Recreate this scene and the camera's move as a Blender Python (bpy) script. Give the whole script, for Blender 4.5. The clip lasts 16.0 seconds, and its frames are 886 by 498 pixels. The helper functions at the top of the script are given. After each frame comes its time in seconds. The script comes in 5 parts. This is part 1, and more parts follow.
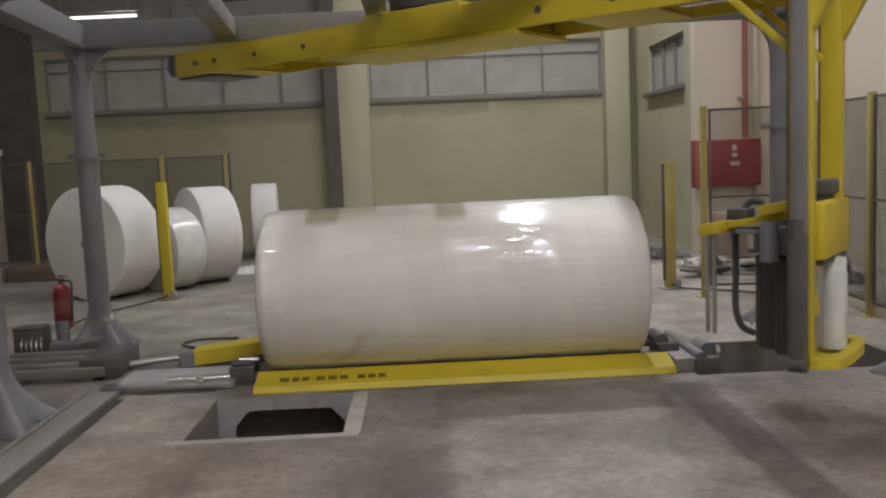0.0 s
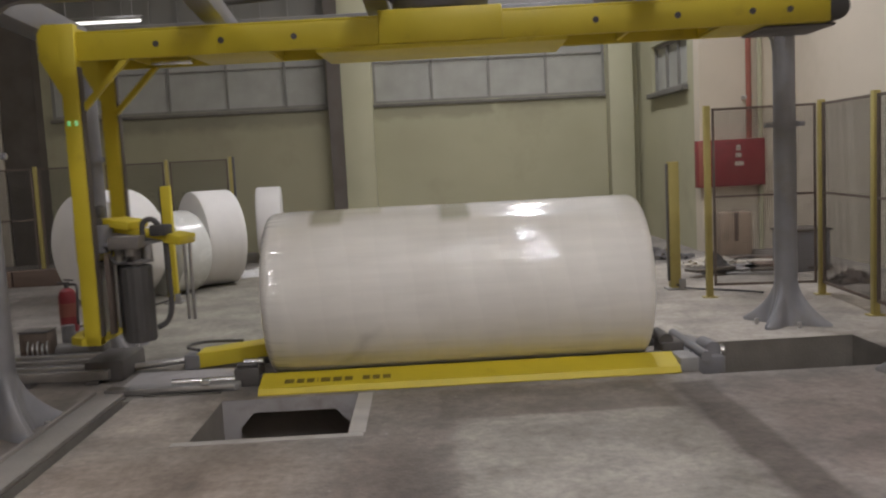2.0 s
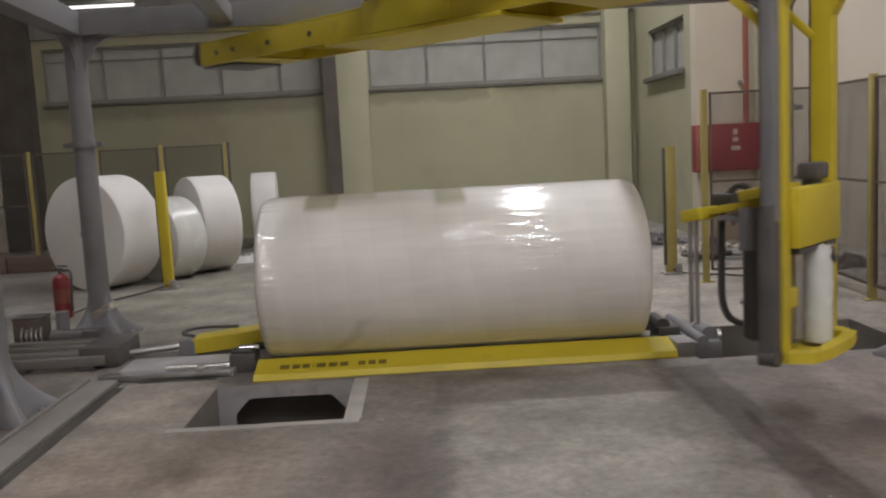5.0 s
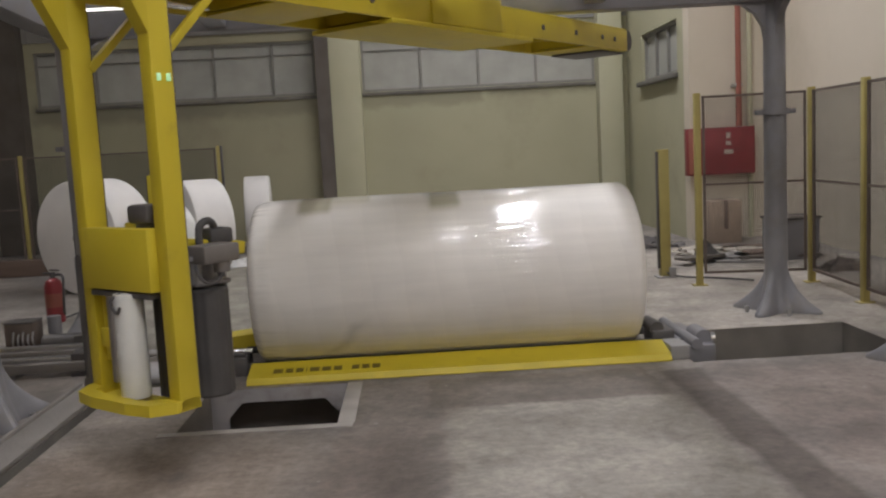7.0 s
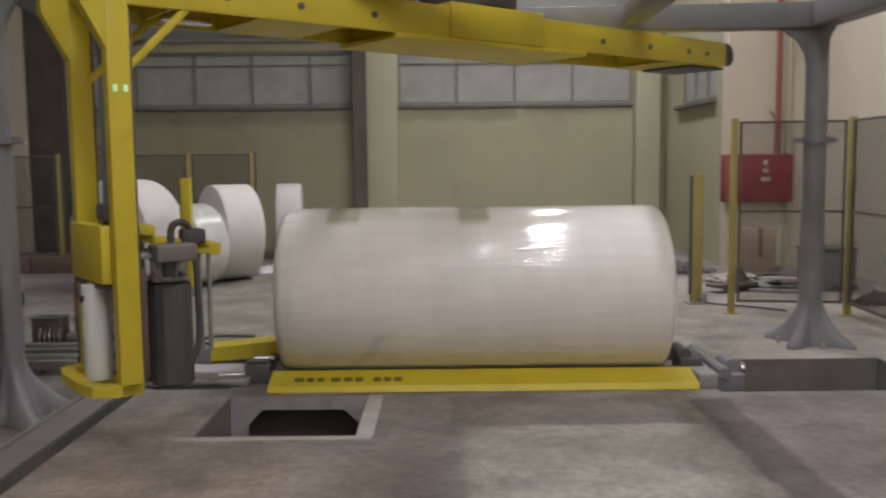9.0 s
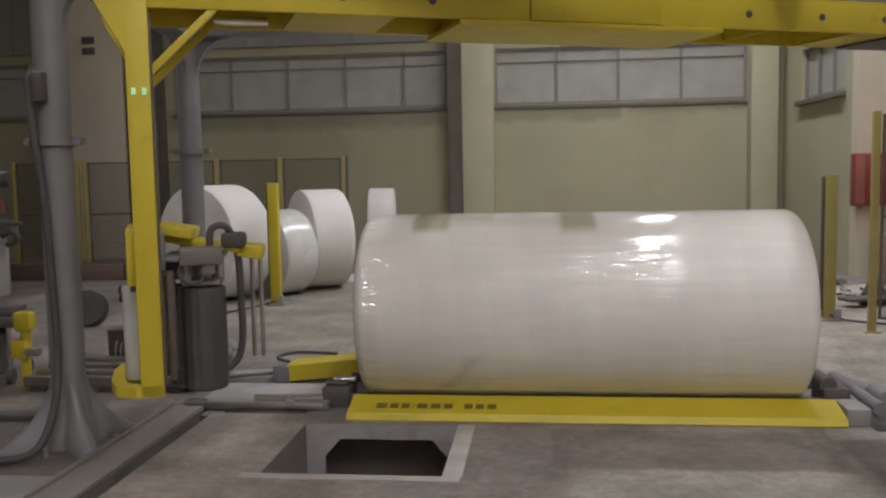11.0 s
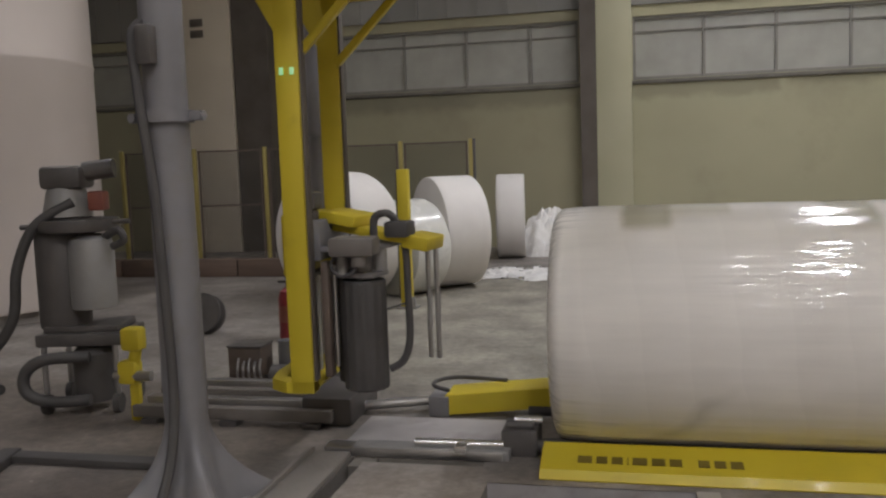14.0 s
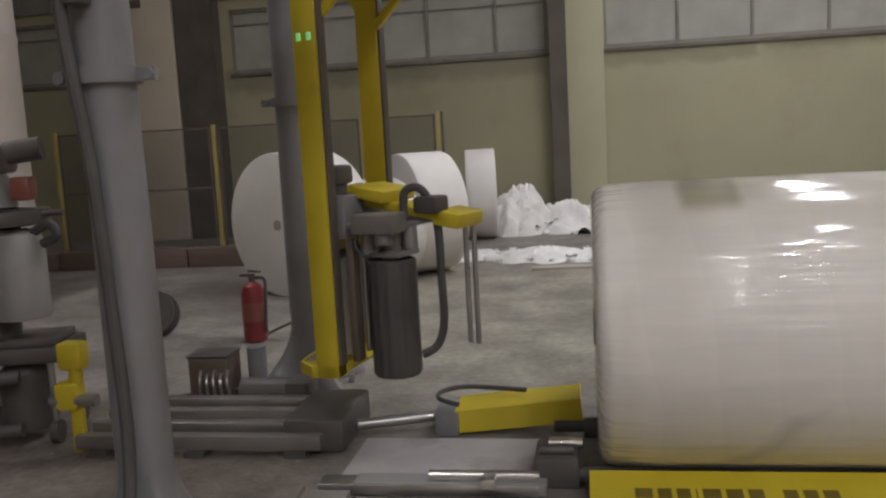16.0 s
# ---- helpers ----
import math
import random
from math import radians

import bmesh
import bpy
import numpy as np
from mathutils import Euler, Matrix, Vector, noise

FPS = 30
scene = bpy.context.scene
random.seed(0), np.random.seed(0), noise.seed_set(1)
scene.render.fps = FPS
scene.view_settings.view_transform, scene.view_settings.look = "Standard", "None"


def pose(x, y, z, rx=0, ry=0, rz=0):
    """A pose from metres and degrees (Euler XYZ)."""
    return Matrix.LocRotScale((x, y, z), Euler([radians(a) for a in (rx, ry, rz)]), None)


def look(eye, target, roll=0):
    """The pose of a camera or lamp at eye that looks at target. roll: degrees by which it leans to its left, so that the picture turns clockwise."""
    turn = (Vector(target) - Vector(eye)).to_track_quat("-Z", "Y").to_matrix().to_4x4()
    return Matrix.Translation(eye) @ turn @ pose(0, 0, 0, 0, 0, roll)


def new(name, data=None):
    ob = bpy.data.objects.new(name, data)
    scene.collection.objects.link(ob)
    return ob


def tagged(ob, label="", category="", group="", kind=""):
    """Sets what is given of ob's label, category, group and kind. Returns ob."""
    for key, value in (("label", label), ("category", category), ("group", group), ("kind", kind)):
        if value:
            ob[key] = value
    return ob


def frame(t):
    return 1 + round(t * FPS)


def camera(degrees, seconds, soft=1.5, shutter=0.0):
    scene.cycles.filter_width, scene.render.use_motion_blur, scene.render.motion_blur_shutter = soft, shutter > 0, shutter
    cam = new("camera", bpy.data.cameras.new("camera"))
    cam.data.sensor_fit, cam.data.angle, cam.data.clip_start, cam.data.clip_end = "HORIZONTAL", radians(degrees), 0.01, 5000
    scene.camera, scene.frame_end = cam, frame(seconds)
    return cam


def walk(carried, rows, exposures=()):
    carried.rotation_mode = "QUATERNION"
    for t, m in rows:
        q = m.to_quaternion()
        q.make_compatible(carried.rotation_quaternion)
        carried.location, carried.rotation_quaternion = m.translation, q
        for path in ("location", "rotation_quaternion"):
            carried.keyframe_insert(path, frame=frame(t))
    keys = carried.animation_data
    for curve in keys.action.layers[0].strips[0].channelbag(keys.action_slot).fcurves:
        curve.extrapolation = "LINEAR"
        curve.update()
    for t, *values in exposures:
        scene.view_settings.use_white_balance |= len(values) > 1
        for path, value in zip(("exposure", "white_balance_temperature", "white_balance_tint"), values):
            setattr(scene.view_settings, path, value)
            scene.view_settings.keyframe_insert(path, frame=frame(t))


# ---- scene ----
cam = camera(53.9, 16.0, soft=2.2, shutter=0.4)
PATH = [
    (0, (0.933, -0.11, 1.555), (0.985, 1.879, 1.345), -2.5),
    (0.5, (0.941, -0.109, 1.535), (0.991, 1.878, 1.314), -3.0),
    (1, (0.939, -0.108, 1.547), (0.991, 1.88, 1.334), -3.0),
    (1.5, (0.949, -0.112, 1.556), (0.996, 1.876, 1.346), -3.0),
    (2, (0.94, -0.12, 1.538), (0.981, 1.869, 1.336), -2.9),
    (2.5, (0.946, -0.097, 1.541), (0.987, 1.892, 1.336), -2.9),
    (3, (0.953, -0.104, 1.529), (0.994, 1.883, 1.31), -3.0),
    (3.5, (0.955, -0.089, 1.535), (1.001, 1.898, 1.316), -3.1),
    (4, (0.952, -0.091, 1.531), (0.998, 1.895, 1.302), -3.1),
    (6.5, (0.939, -0.073, 1.527), (0.99, 1.913, 1.29), -2.8),
    (7, (0.942, -0.076, 1.525), (1.005, 1.91, 1.298), -3.0),
    (7.5, (0.951, -0.082, 1.524), (1.042, 1.902, 1.283), -3.3),
    (8, (0.936, -0.079, 1.528), (1.028, 1.906, 1.301), -3.1),
    (8.5, (0.945, -0.083, 1.53), (1.046, 1.9, 1.29), -2.0),
    (9, (0.953, -0.019, 1.519), (0.95, 1.972, 1.328), -0.6),
    (9.5, (0.983, 0.095, 1.528), (0.814, 2.079, 1.346), 0.2),
    (11.8, (0.816, 0.922, 1.475), (0.588, 2.901, 1.301), -1.1),
    (12, (0.733, 0.971, 1.483), (0.55, 2.955, 1.31), -2.1),
    (12.5, (0.602, 1.184, 1.472), (0.28, 3.14, 1.206), -2.1),
    (13, (0.51, 1.451, 1.482), (0.027, 3.383, 1.305), -1.9),
    (13.5, (0.408, 1.665, 1.465), (-0.072, 3.588, 1.196), -0.8),
    (14, (0.216, 1.859, 1.473), (-0.226, 3.799, 1.271), -2.0),
    (14.5, (0.092, 2.062, 1.45), (-0.482, 3.955, 1.158), -2.4),
    (15, (0.01, 2.265, 1.454), (-0.618, 4.144, 1.18), -2.1),
    (15.5, (-0.115, 2.447, 1.442), (-0.496, 4.397, 1.216), -2.6),
    (16, (-0.234, 2.602, 1.45), (-0.558, 4.559, 1.193), -3.1),
]
walk(cam, [(t, look(eye, target, roll)) for t, eye, target, roll in PATH])

# ---- the winding arm's turn about its pivot, in degrees ----
PIVOT = (1.137, 6.22)
TURNS = [
    (0.0, -38.6), (0.3, -61.0), (0.6, -83.6), (1.0, -111.7), (1.5, -147.2), (2.0, -182.8), (2.5, -219.4),
    (3.0, -256.4), (3.5, -293.7), (4.0, -331.5), (4.2, -347.0), (4.7, -384.0), (5.2, -419.0), (5.7, -449.0),
    (6.0, -464.5), (6.3, -477.0), (6.5, -482.2), (7.0, -488.2), (7.5, -491.6), (8.0, -494.9), (8.5, -498.3),
    (9.0, -501.8), (9.5, -505.0), (10.5, -512.3), (11.2, -517.8), (12.0, -524.0), (13.0, -531.4), (14.0, -538.0),
    (15.0, -544.8), (16.0, -552.0),
]

# ---- world, lamps ----
world = bpy.data.worlds.new("night_sky")
scene.world = world
world.use_nodes = True
sky = world.node_tree.nodes.new("ShaderNodeTexSky")
sky.sky_type, sky.sun_disc = "NISHITA", False
sky.sun_elevation, sky.sun_rotation = radians(2), radians(200)
world.node_tree.links.new(sky.outputs[0], world.node_tree.nodes["Background"].inputs[0])
world.node_tree.nodes["Background"].inputs[1].default_value = 0.05

# high-bay lamps under the roof, out of view: x, y, watts, width of the lit glass
# x 5.9 and -5.4 are added fill; the rest follow glints on the roll
HIGH_BAYS = [(2.4, 6.6, 99, 0.2), (2.54, 9.2, 109, 0.2), (2.74, 11.8, 98, 0.2), (3.0, 14.35, 66, 0.2), (1.75, -0.8, 60, 0.13),
             (2.7, -0.8, 140, 0.15), (2.0, -4.3, 80, 0.13), (5.9, -3.8, 100, 0.28), (-5.4, 8.6, 52, 0.28), (-2.7, -0.8, 50, 0.3)]
LAMP_Z = 7.6
LAMP_COLOUR = (0.975, 0.985, 1.09)


# ---- materials ----
def nodes_of(mat):
    return mat.node_tree.nodes, mat.node_tree.links


def surface(name, base, second, rough=0.5, metal=0.0, scale=3.0, fine=60.0, bump=0.15, amount=0.6, stretch=(1, 1, 1),
            coat=0.0, dirt=None, dirt_scale=1.2, dirt_edge=(0.52, 0.7), spread=0.12, detail=6):
    """Two colours mixed by a broad noise, fine grain in the relief and gloss, and patches of dirt."""
    mat = bpy.data.materials.new(name)
    mat.use_nodes = True
    n, l = nodes_of(mat)
    b = n["Principled BSDF"]
    co = n.new("ShaderNodeTexCoord")
    mp = n.new("ShaderNodeMapping")
    mp.inputs["Scale"].default_value = stretch
    l.new(co.outputs["Object"], mp.inputs[0])
    broad = n.new("ShaderNodeTexNoise")
    broad.inputs["Scale"].default_value = scale
    broad.inputs["Detail"].default_value = detail
    grain = n.new("ShaderNodeTexNoise")
    grain.inputs["Scale"].default_value = fine
    grain.inputs["Detail"].default_value = 3
    for t in (broad, grain):
        l.new(mp.outputs[0], t.inputs["Vector"])
    ramp = n.new("ShaderNodeValToRGB")
    ramp.color_ramp.elements[0].position, ramp.color_ramp.elements[1].position = 0.5 - amount / 2 + 0.05, 0.5 + amount / 2 - 0.05
    ramp.color_ramp.elements[0].color, ramp.color_ramp.elements[1].color = (*base, 1), (*second, 1)
    l.new(broad.outputs[0], ramp.inputs[0])
    colour = ramp.outputs[0]
    if dirt:
        d = n.new("ShaderNodeTexNoise")
        d.inputs["Scale"].default_value = dirt_scale
        d.inputs["Detail"].default_value = 8
        d.inputs["Roughness"].default_value = 0.62
        l.new(co.outputs["Object"], d.inputs["Vector"])
        dr = n.new("ShaderNodeMapRange")
        dr.inputs[1].default_value, dr.inputs[2].default_value = dirt_edge
        dr.inputs[4].default_value = 0.75
        l.new(d.outputs[0], dr.inputs[0])
        mx = n.new("ShaderNodeMix")
        mx.data_type = "RGBA"
        l.new(dr.outputs[0], mx.inputs[0])
        l.new(colour, mx.inputs[6])
        mx.inputs[7].default_value = (*dirt, 1)
        colour = mx.outputs[2]
    l.new(colour, b.inputs["Base Color"])
    b.inputs["Metallic"].default_value = metal
    rr = n.new("ShaderNodeMapRange")
    rr.inputs[3].default_value, rr.inputs[4].default_value = max(0.03, rough - spread), min(1, rough + spread)
    l.new(broad.outputs[0], rr.inputs[0])
    l.new(rr.outputs[0], b.inputs["Roughness"])
    b.inputs["Coat Weight"].default_value = coat
    bp = n.new("ShaderNodeBump")
    bp.inputs["Strength"].default_value = bump
    bp.inputs["Distance"].default_value = 0.01
    l.new(grain.outputs[0], bp.inputs["Height"])
    l.new(bp.outputs[0], b.inputs["Normal"])
    return mat


def tint_patches(mat, patches, second_axis=1):
    """Tints areas of a material, each with u0, u1, v0, v1, soft edge, waviness and tint; u is x, v is y or z."""
    n, l = nodes_of(mat)
    b = n["Principled BSDF"]
    colour = b.inputs["Base Color"].links[0].from_socket
    co = n.new("ShaderNodeTexCoord")
    wave = n.new("ShaderNodeTexNoise")
    wave.inputs["Scale"].default_value, wave.inputs["Detail"].default_value = 3.0, 7
    l.new(co.outputs["Object"], wave.inputs["Vector"])
    for x0, x1, y0, y1, soft, wavy, tint in patches:
        mask = None
        shift = n.new("ShaderNodeVectorMath")
        shift.operation = "MULTIPLY_ADD"
        shift.inputs[1].default_value = (wavy, wavy, wavy)
        shift.inputs[2].default_value = (-wavy / 2, -wavy / 2, -wavy / 2)
        l.new(wave.outputs[1], shift.inputs[0])
        moved = n.new("ShaderNodeVectorMath")
        l.new(shift.outputs[0], moved.inputs[0])
        l.new(co.outputs["Object"], moved.inputs[1])
        sep = n.new("ShaderNodeSeparateXYZ")
        l.new(moved.outputs[0], sep.inputs[0])
        for axis, a, s in ((0, x0, 1), (0, x1, -1), (second_axis, y0, 1), (second_axis, y1, -1)):
            edge = n.new("ShaderNodeMapRange")
            edge.interpolation_type = "SMOOTHSTEP"
            edge.inputs[1].default_value, edge.inputs[2].default_value = a - soft * s, a + soft * s
            l.new(sep.outputs[axis], edge.inputs[0])
            if mask is None:
                mask = edge.outputs[0]
            else:
                m = n.new("ShaderNodeMath")
                m.operation = "MULTIPLY"
                l.new(mask, m.inputs[0])
                l.new(edge.outputs[0], m.inputs[1])
                mask = m.outputs[0]
        mx = n.new("ShaderNodeMix")
        mx.data_type, mx.blend_type = "RGBA", "MULTIPLY"
        mx.clamp_result = False
        l.new(mask, mx.inputs[0])
        l.new(colour, mx.inputs[6])
        mx.inputs[7].default_value = (*tint, 1)
        colour = mx.outputs[2]
    l.new(colour, b.inputs["Base Color"])


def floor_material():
    """Stained concrete with poured repairs and wide tints for brighter and dimmer light: each patch is x0, x1, y0, y1,
    soft edge, waviness and tint.
    """
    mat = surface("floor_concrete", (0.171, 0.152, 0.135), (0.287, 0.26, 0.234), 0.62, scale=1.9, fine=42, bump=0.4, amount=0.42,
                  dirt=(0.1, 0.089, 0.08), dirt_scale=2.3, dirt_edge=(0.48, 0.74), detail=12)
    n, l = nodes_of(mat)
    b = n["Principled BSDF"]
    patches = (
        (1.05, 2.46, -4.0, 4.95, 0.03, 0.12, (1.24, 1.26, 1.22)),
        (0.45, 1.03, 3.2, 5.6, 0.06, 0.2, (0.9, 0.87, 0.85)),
        # dark band before the bed: the roll's soft shadow, painted, and a stained edge
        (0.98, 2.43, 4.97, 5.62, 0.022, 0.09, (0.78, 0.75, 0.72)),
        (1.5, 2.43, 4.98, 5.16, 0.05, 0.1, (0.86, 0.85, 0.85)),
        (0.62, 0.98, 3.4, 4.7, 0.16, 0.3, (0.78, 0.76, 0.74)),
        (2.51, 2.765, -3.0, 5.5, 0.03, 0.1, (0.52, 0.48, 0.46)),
        # dimmer light at the right front, put into the colour
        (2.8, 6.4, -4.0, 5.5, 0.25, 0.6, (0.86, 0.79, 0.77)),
        # paler and slightly duller areas round the front pit
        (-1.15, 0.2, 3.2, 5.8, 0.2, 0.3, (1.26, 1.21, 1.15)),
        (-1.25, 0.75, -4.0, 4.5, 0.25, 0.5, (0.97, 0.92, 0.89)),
        # dimmer light over the left floor, put into the colour
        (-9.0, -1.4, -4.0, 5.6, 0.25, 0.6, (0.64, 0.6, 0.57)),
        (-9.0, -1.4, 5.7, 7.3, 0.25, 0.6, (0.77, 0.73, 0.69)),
        # brighter light on the floor at the back, put into the colour
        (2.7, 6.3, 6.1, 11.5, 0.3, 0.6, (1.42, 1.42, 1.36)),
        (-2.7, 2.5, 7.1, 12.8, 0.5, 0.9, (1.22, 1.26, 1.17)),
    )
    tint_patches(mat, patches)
    colour = b.inputs["Base Color"].links[0].from_socket
    co = n.new("ShaderNodeTexCoord")
    grit = n.new("ShaderNodeTexNoise")
    grit.inputs["Scale"].default_value, grit.inputs["Detail"].default_value = 16.0, 8
    grit.inputs["Roughness"].default_value = 0.7
    l.new(co.outputs["Object"], grit.inputs["Vector"])
    gr = n.new("ShaderNodeMapRange")
    gr.inputs[1].default_value, gr.inputs[2].default_value, gr.inputs[3].default_value, gr.inputs[4].default_value = 0.32, 0.68, 0.74, 1.24
    l.new(grit.outputs[0], gr.inputs[0])
    mx = n.new("ShaderNodeMix")
    mx.data_type, mx.blend_type = "RGBA", "MULTIPLY"
    mx.inputs[0].default_value = 1.0
    l.new(colour, mx.inputs[6])
    l.new(gr.outputs[0], mx.inputs[7])
    colour = mx.outputs[2]
    # pale specks of dust and paper fluff trodden into the floor
    speck = n.new("ShaderNodeTexVoronoi")
    speck.inputs["Scale"].default_value = 5.0
    l.new(co.outputs["Object"], speck.inputs["Vector"])
    sr = n.new("ShaderNodeMapRange")
    sr.inputs[1].default_value, sr.inputs[2].default_value, sr.inputs[3].default_value, sr.inputs[4].default_value = 0.03, 0.06, 0.6, 0.0
    l.new(speck.outputs["Distance"], sr.inputs[0])
    mx = n.new("ShaderNodeMix")
    mx.data_type = "RGBA"
    l.new(sr.outputs[0], mx.inputs[0])
    l.new(colour, mx.inputs[6])
    mx.inputs[7].default_value = (0.4, 0.38, 0.36, 1)
    l.new(mx.outputs[2], b.inputs["Base Color"])
    return mat


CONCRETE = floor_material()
# darker copy of the pit concrete: shade of the side pit and channels as colour
PIT_DARK = surface("shaded_pit_concrete", (0.13, 0.117, 0.1), (0.22, 0.2, 0.17), 0.85, scale=3, bump=0.4)
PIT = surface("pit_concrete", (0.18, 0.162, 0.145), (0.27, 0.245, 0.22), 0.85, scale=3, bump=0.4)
WALL = surface("khaki_wall_paint", (0.355, 0.338, 0.222), (0.43, 0.41, 0.275), 0.75, scale=0.6, fine=30, bump=0.1,
               dirt=(0.29, 0.265, 0.18), dirt_scale=0.5, dirt_edge=(0.55, 0.75))
# stained bands below the windows; the last tint paints dimmer light on the left
tint_patches(WALL, ((-5.9, -0.8, 2.3, 2.67, 0.1, 0.3, (0.7, 0.7, 0.72)), (0.1, 2.35, 2.35, 2.67, 0.07, 0.25, (0.74, 0.74, 0.75)),
                    (2.5, 4.5, 2.46, 2.67, 0.07, 0.25, (0.78, 0.78, 0.78)), (-14.0, -0.5, 0.0, 8.4, 0.2, 0.4, (0.86, 0.84, 0.84))), 2)
PILASTER = surface("pale_khaki_paint", (0.43, 0.415, 0.28), (0.5, 0.485, 0.34), 0.7, scale=1.0, fine=30, bump=0.1)
BEIGE = surface("beige_wall_paint", (0.54, 0.48, 0.385), (0.62, 0.555, 0.45), 0.7, scale=0.7, fine=30, bump=0.1,
                dirt=(0.5, 0.44, 0.34), dirt_scale=0.5)
CLADDING = surface("grey_cladding", (0.2, 0.195, 0.18), (0.26, 0.25, 0.23), 0.6, scale=1.2, fine=30, stretch=(1, 1, 0.2))
DARK_STEEL = surface("dark_brown_steel", (0.085, 0.07, 0.056), (0.13, 0.112, 0.095), 0.6, scale=3)
FRAME = surface("grey_brown_window_frame", (0.18, 0.172, 0.15), (0.24, 0.23, 0.205), 0.6, scale=4)
PANE = surface("dusty_window_pane", (0.3, 0.297, 0.262), (0.39, 0.387, 0.345), 0.45, scale=2.5, fine=20, bump=0.05)
SILL = surface("dusty_sill", (0.12, 0.112, 0.095), (0.19, 0.178, 0.15), 0.85, scale=5)
# roof out of view, made pale to bounce light into the shadows
ROOF = surface("roof_sheet", (0.6, 0.59, 0.57), (0.7, 0.69, 0.67), 0.7, scale=1)
GREY = surface("grey_machine_paint", (0.175, 0.17, 0.178), (0.24, 0.235, 0.245), 0.42, scale=4, fine=80, bump=0.06, dirt=(0.2, 0.18, 0.16), dirt_scale=3)
YELLOW = surface("yellow_machine_paint", (0.53, 0.415, 0.022), (0.63, 0.5, 0.035), 0.48, scale=3, fine=90, bump=0.05, coat=0.06,
                 dirt=(0.4, 0.3, 0.03), dirt_scale=5, dirt_edge=(0.6, 0.8))
OLIVE_YELLOW = surface("faded_yellow_paint", (0.34, 0.275, 0.085), (0.43, 0.355, 0.12), 0.55, scale=4, bump=0.05)
STEEL = surface("bare_steel", (0.42, 0.41, 0.4), (0.55, 0.54, 0.53), 0.33, metal=0.9, scale=8, fine=120, bump=0.05)
BRIGHT = surface("bright_steel", (0.8, 0.8, 0.79), (0.9, 0.9, 0.89), 0.24, metal=1.0, scale=8, bump=0.02, spread=0.05)
PALE_STEEL = surface("dusty_steel_plate", (0.25, 0.243, 0.232), (0.34, 0.33, 0.318), 0.55, metal=0.2, scale=3, dirt=(0.25, 0.23, 0.2), dirt_scale=3)
PLATE = surface("dusty_grey_plate", (0.32, 0.3, 0.295), (0.42, 0.4, 0.39), 0.6, scale=4, dirt=(0.2, 0.17, 0.15), dirt_scale=3)
RUBBER = surface("black_rubber", (0.058, 0.054, 0.052), (0.085, 0.08, 0.077), 0.6, scale=6)
BLACK = surface("black_plastic", (0.072, 0.066, 0.062), (0.11, 0.1, 0.094), 0.45, scale=6)
BROWN = surface("dark_brown_paint", (0.1, 0.075, 0.06), (0.15, 0.115, 0.092), 0.6, scale=6)
BROWN_GREY = surface("brown_grey_paint", (0.14, 0.125, 0.11), (0.2, 0.182, 0.165), 0.5, scale=6)
RED = surface("red_enamel", (0.2, 0.022, 0.028), (0.25, 0.03, 0.036), 0.4, scale=4, coat=0.2)
RUST = surface("red_brown_timber", (0.12, 0.085, 0.065), (0.18, 0.125, 0.095), 0.8, scale=4, stretch=(0.3, 3, 3))
PIPE_RED = surface("red_brown_pipe_paint", (0.22, 0.07, 0.05), (0.3, 0.1, 0.07), 0.5, scale=5)
WHITE = surface("white_tissue_paper", (0.7, 0.675, 0.645), (0.78, 0.755, 0.72), 0.85, scale=3, fine=150, bump=0.1, stretch=(1, 1, 1))
TORN = surface("torn_white_tissue", (0.66, 0.65, 0.63), (0.84, 0.83, 0.81), 0.9, scale=5, fine=25, bump=0.6)
FILM_ROLL = surface("white_film_roll", (0.62, 0.62, 0.58), (0.7, 0.7, 0.66), 0.25, scale=6, coat=0.3, bump=0.03)
TANK = surface("white_tank_coat", (0.56, 0.5, 0.455), (0.65, 0.585, 0.54), 0.55, scale=0.8, bump=0.05)
CORE = surface("grey_card_core", (0.3, 0.27, 0.24), (0.4, 0.36, 0.32), 0.8, scale=5)
LETTER = surface("dark_lettering_paint", (0.13, 0.095, 0.016), (0.19, 0.14, 0.02), 0.5)
CARTON = surface("brown_cardboard", (0.3, 0.225, 0.165), (0.37, 0.285, 0.21), 0.8, scale=4)
BOARD = surface("pale_board", (0.4, 0.36, 0.3), (0.52, 0.48, 0.41), 0.75, scale=4)


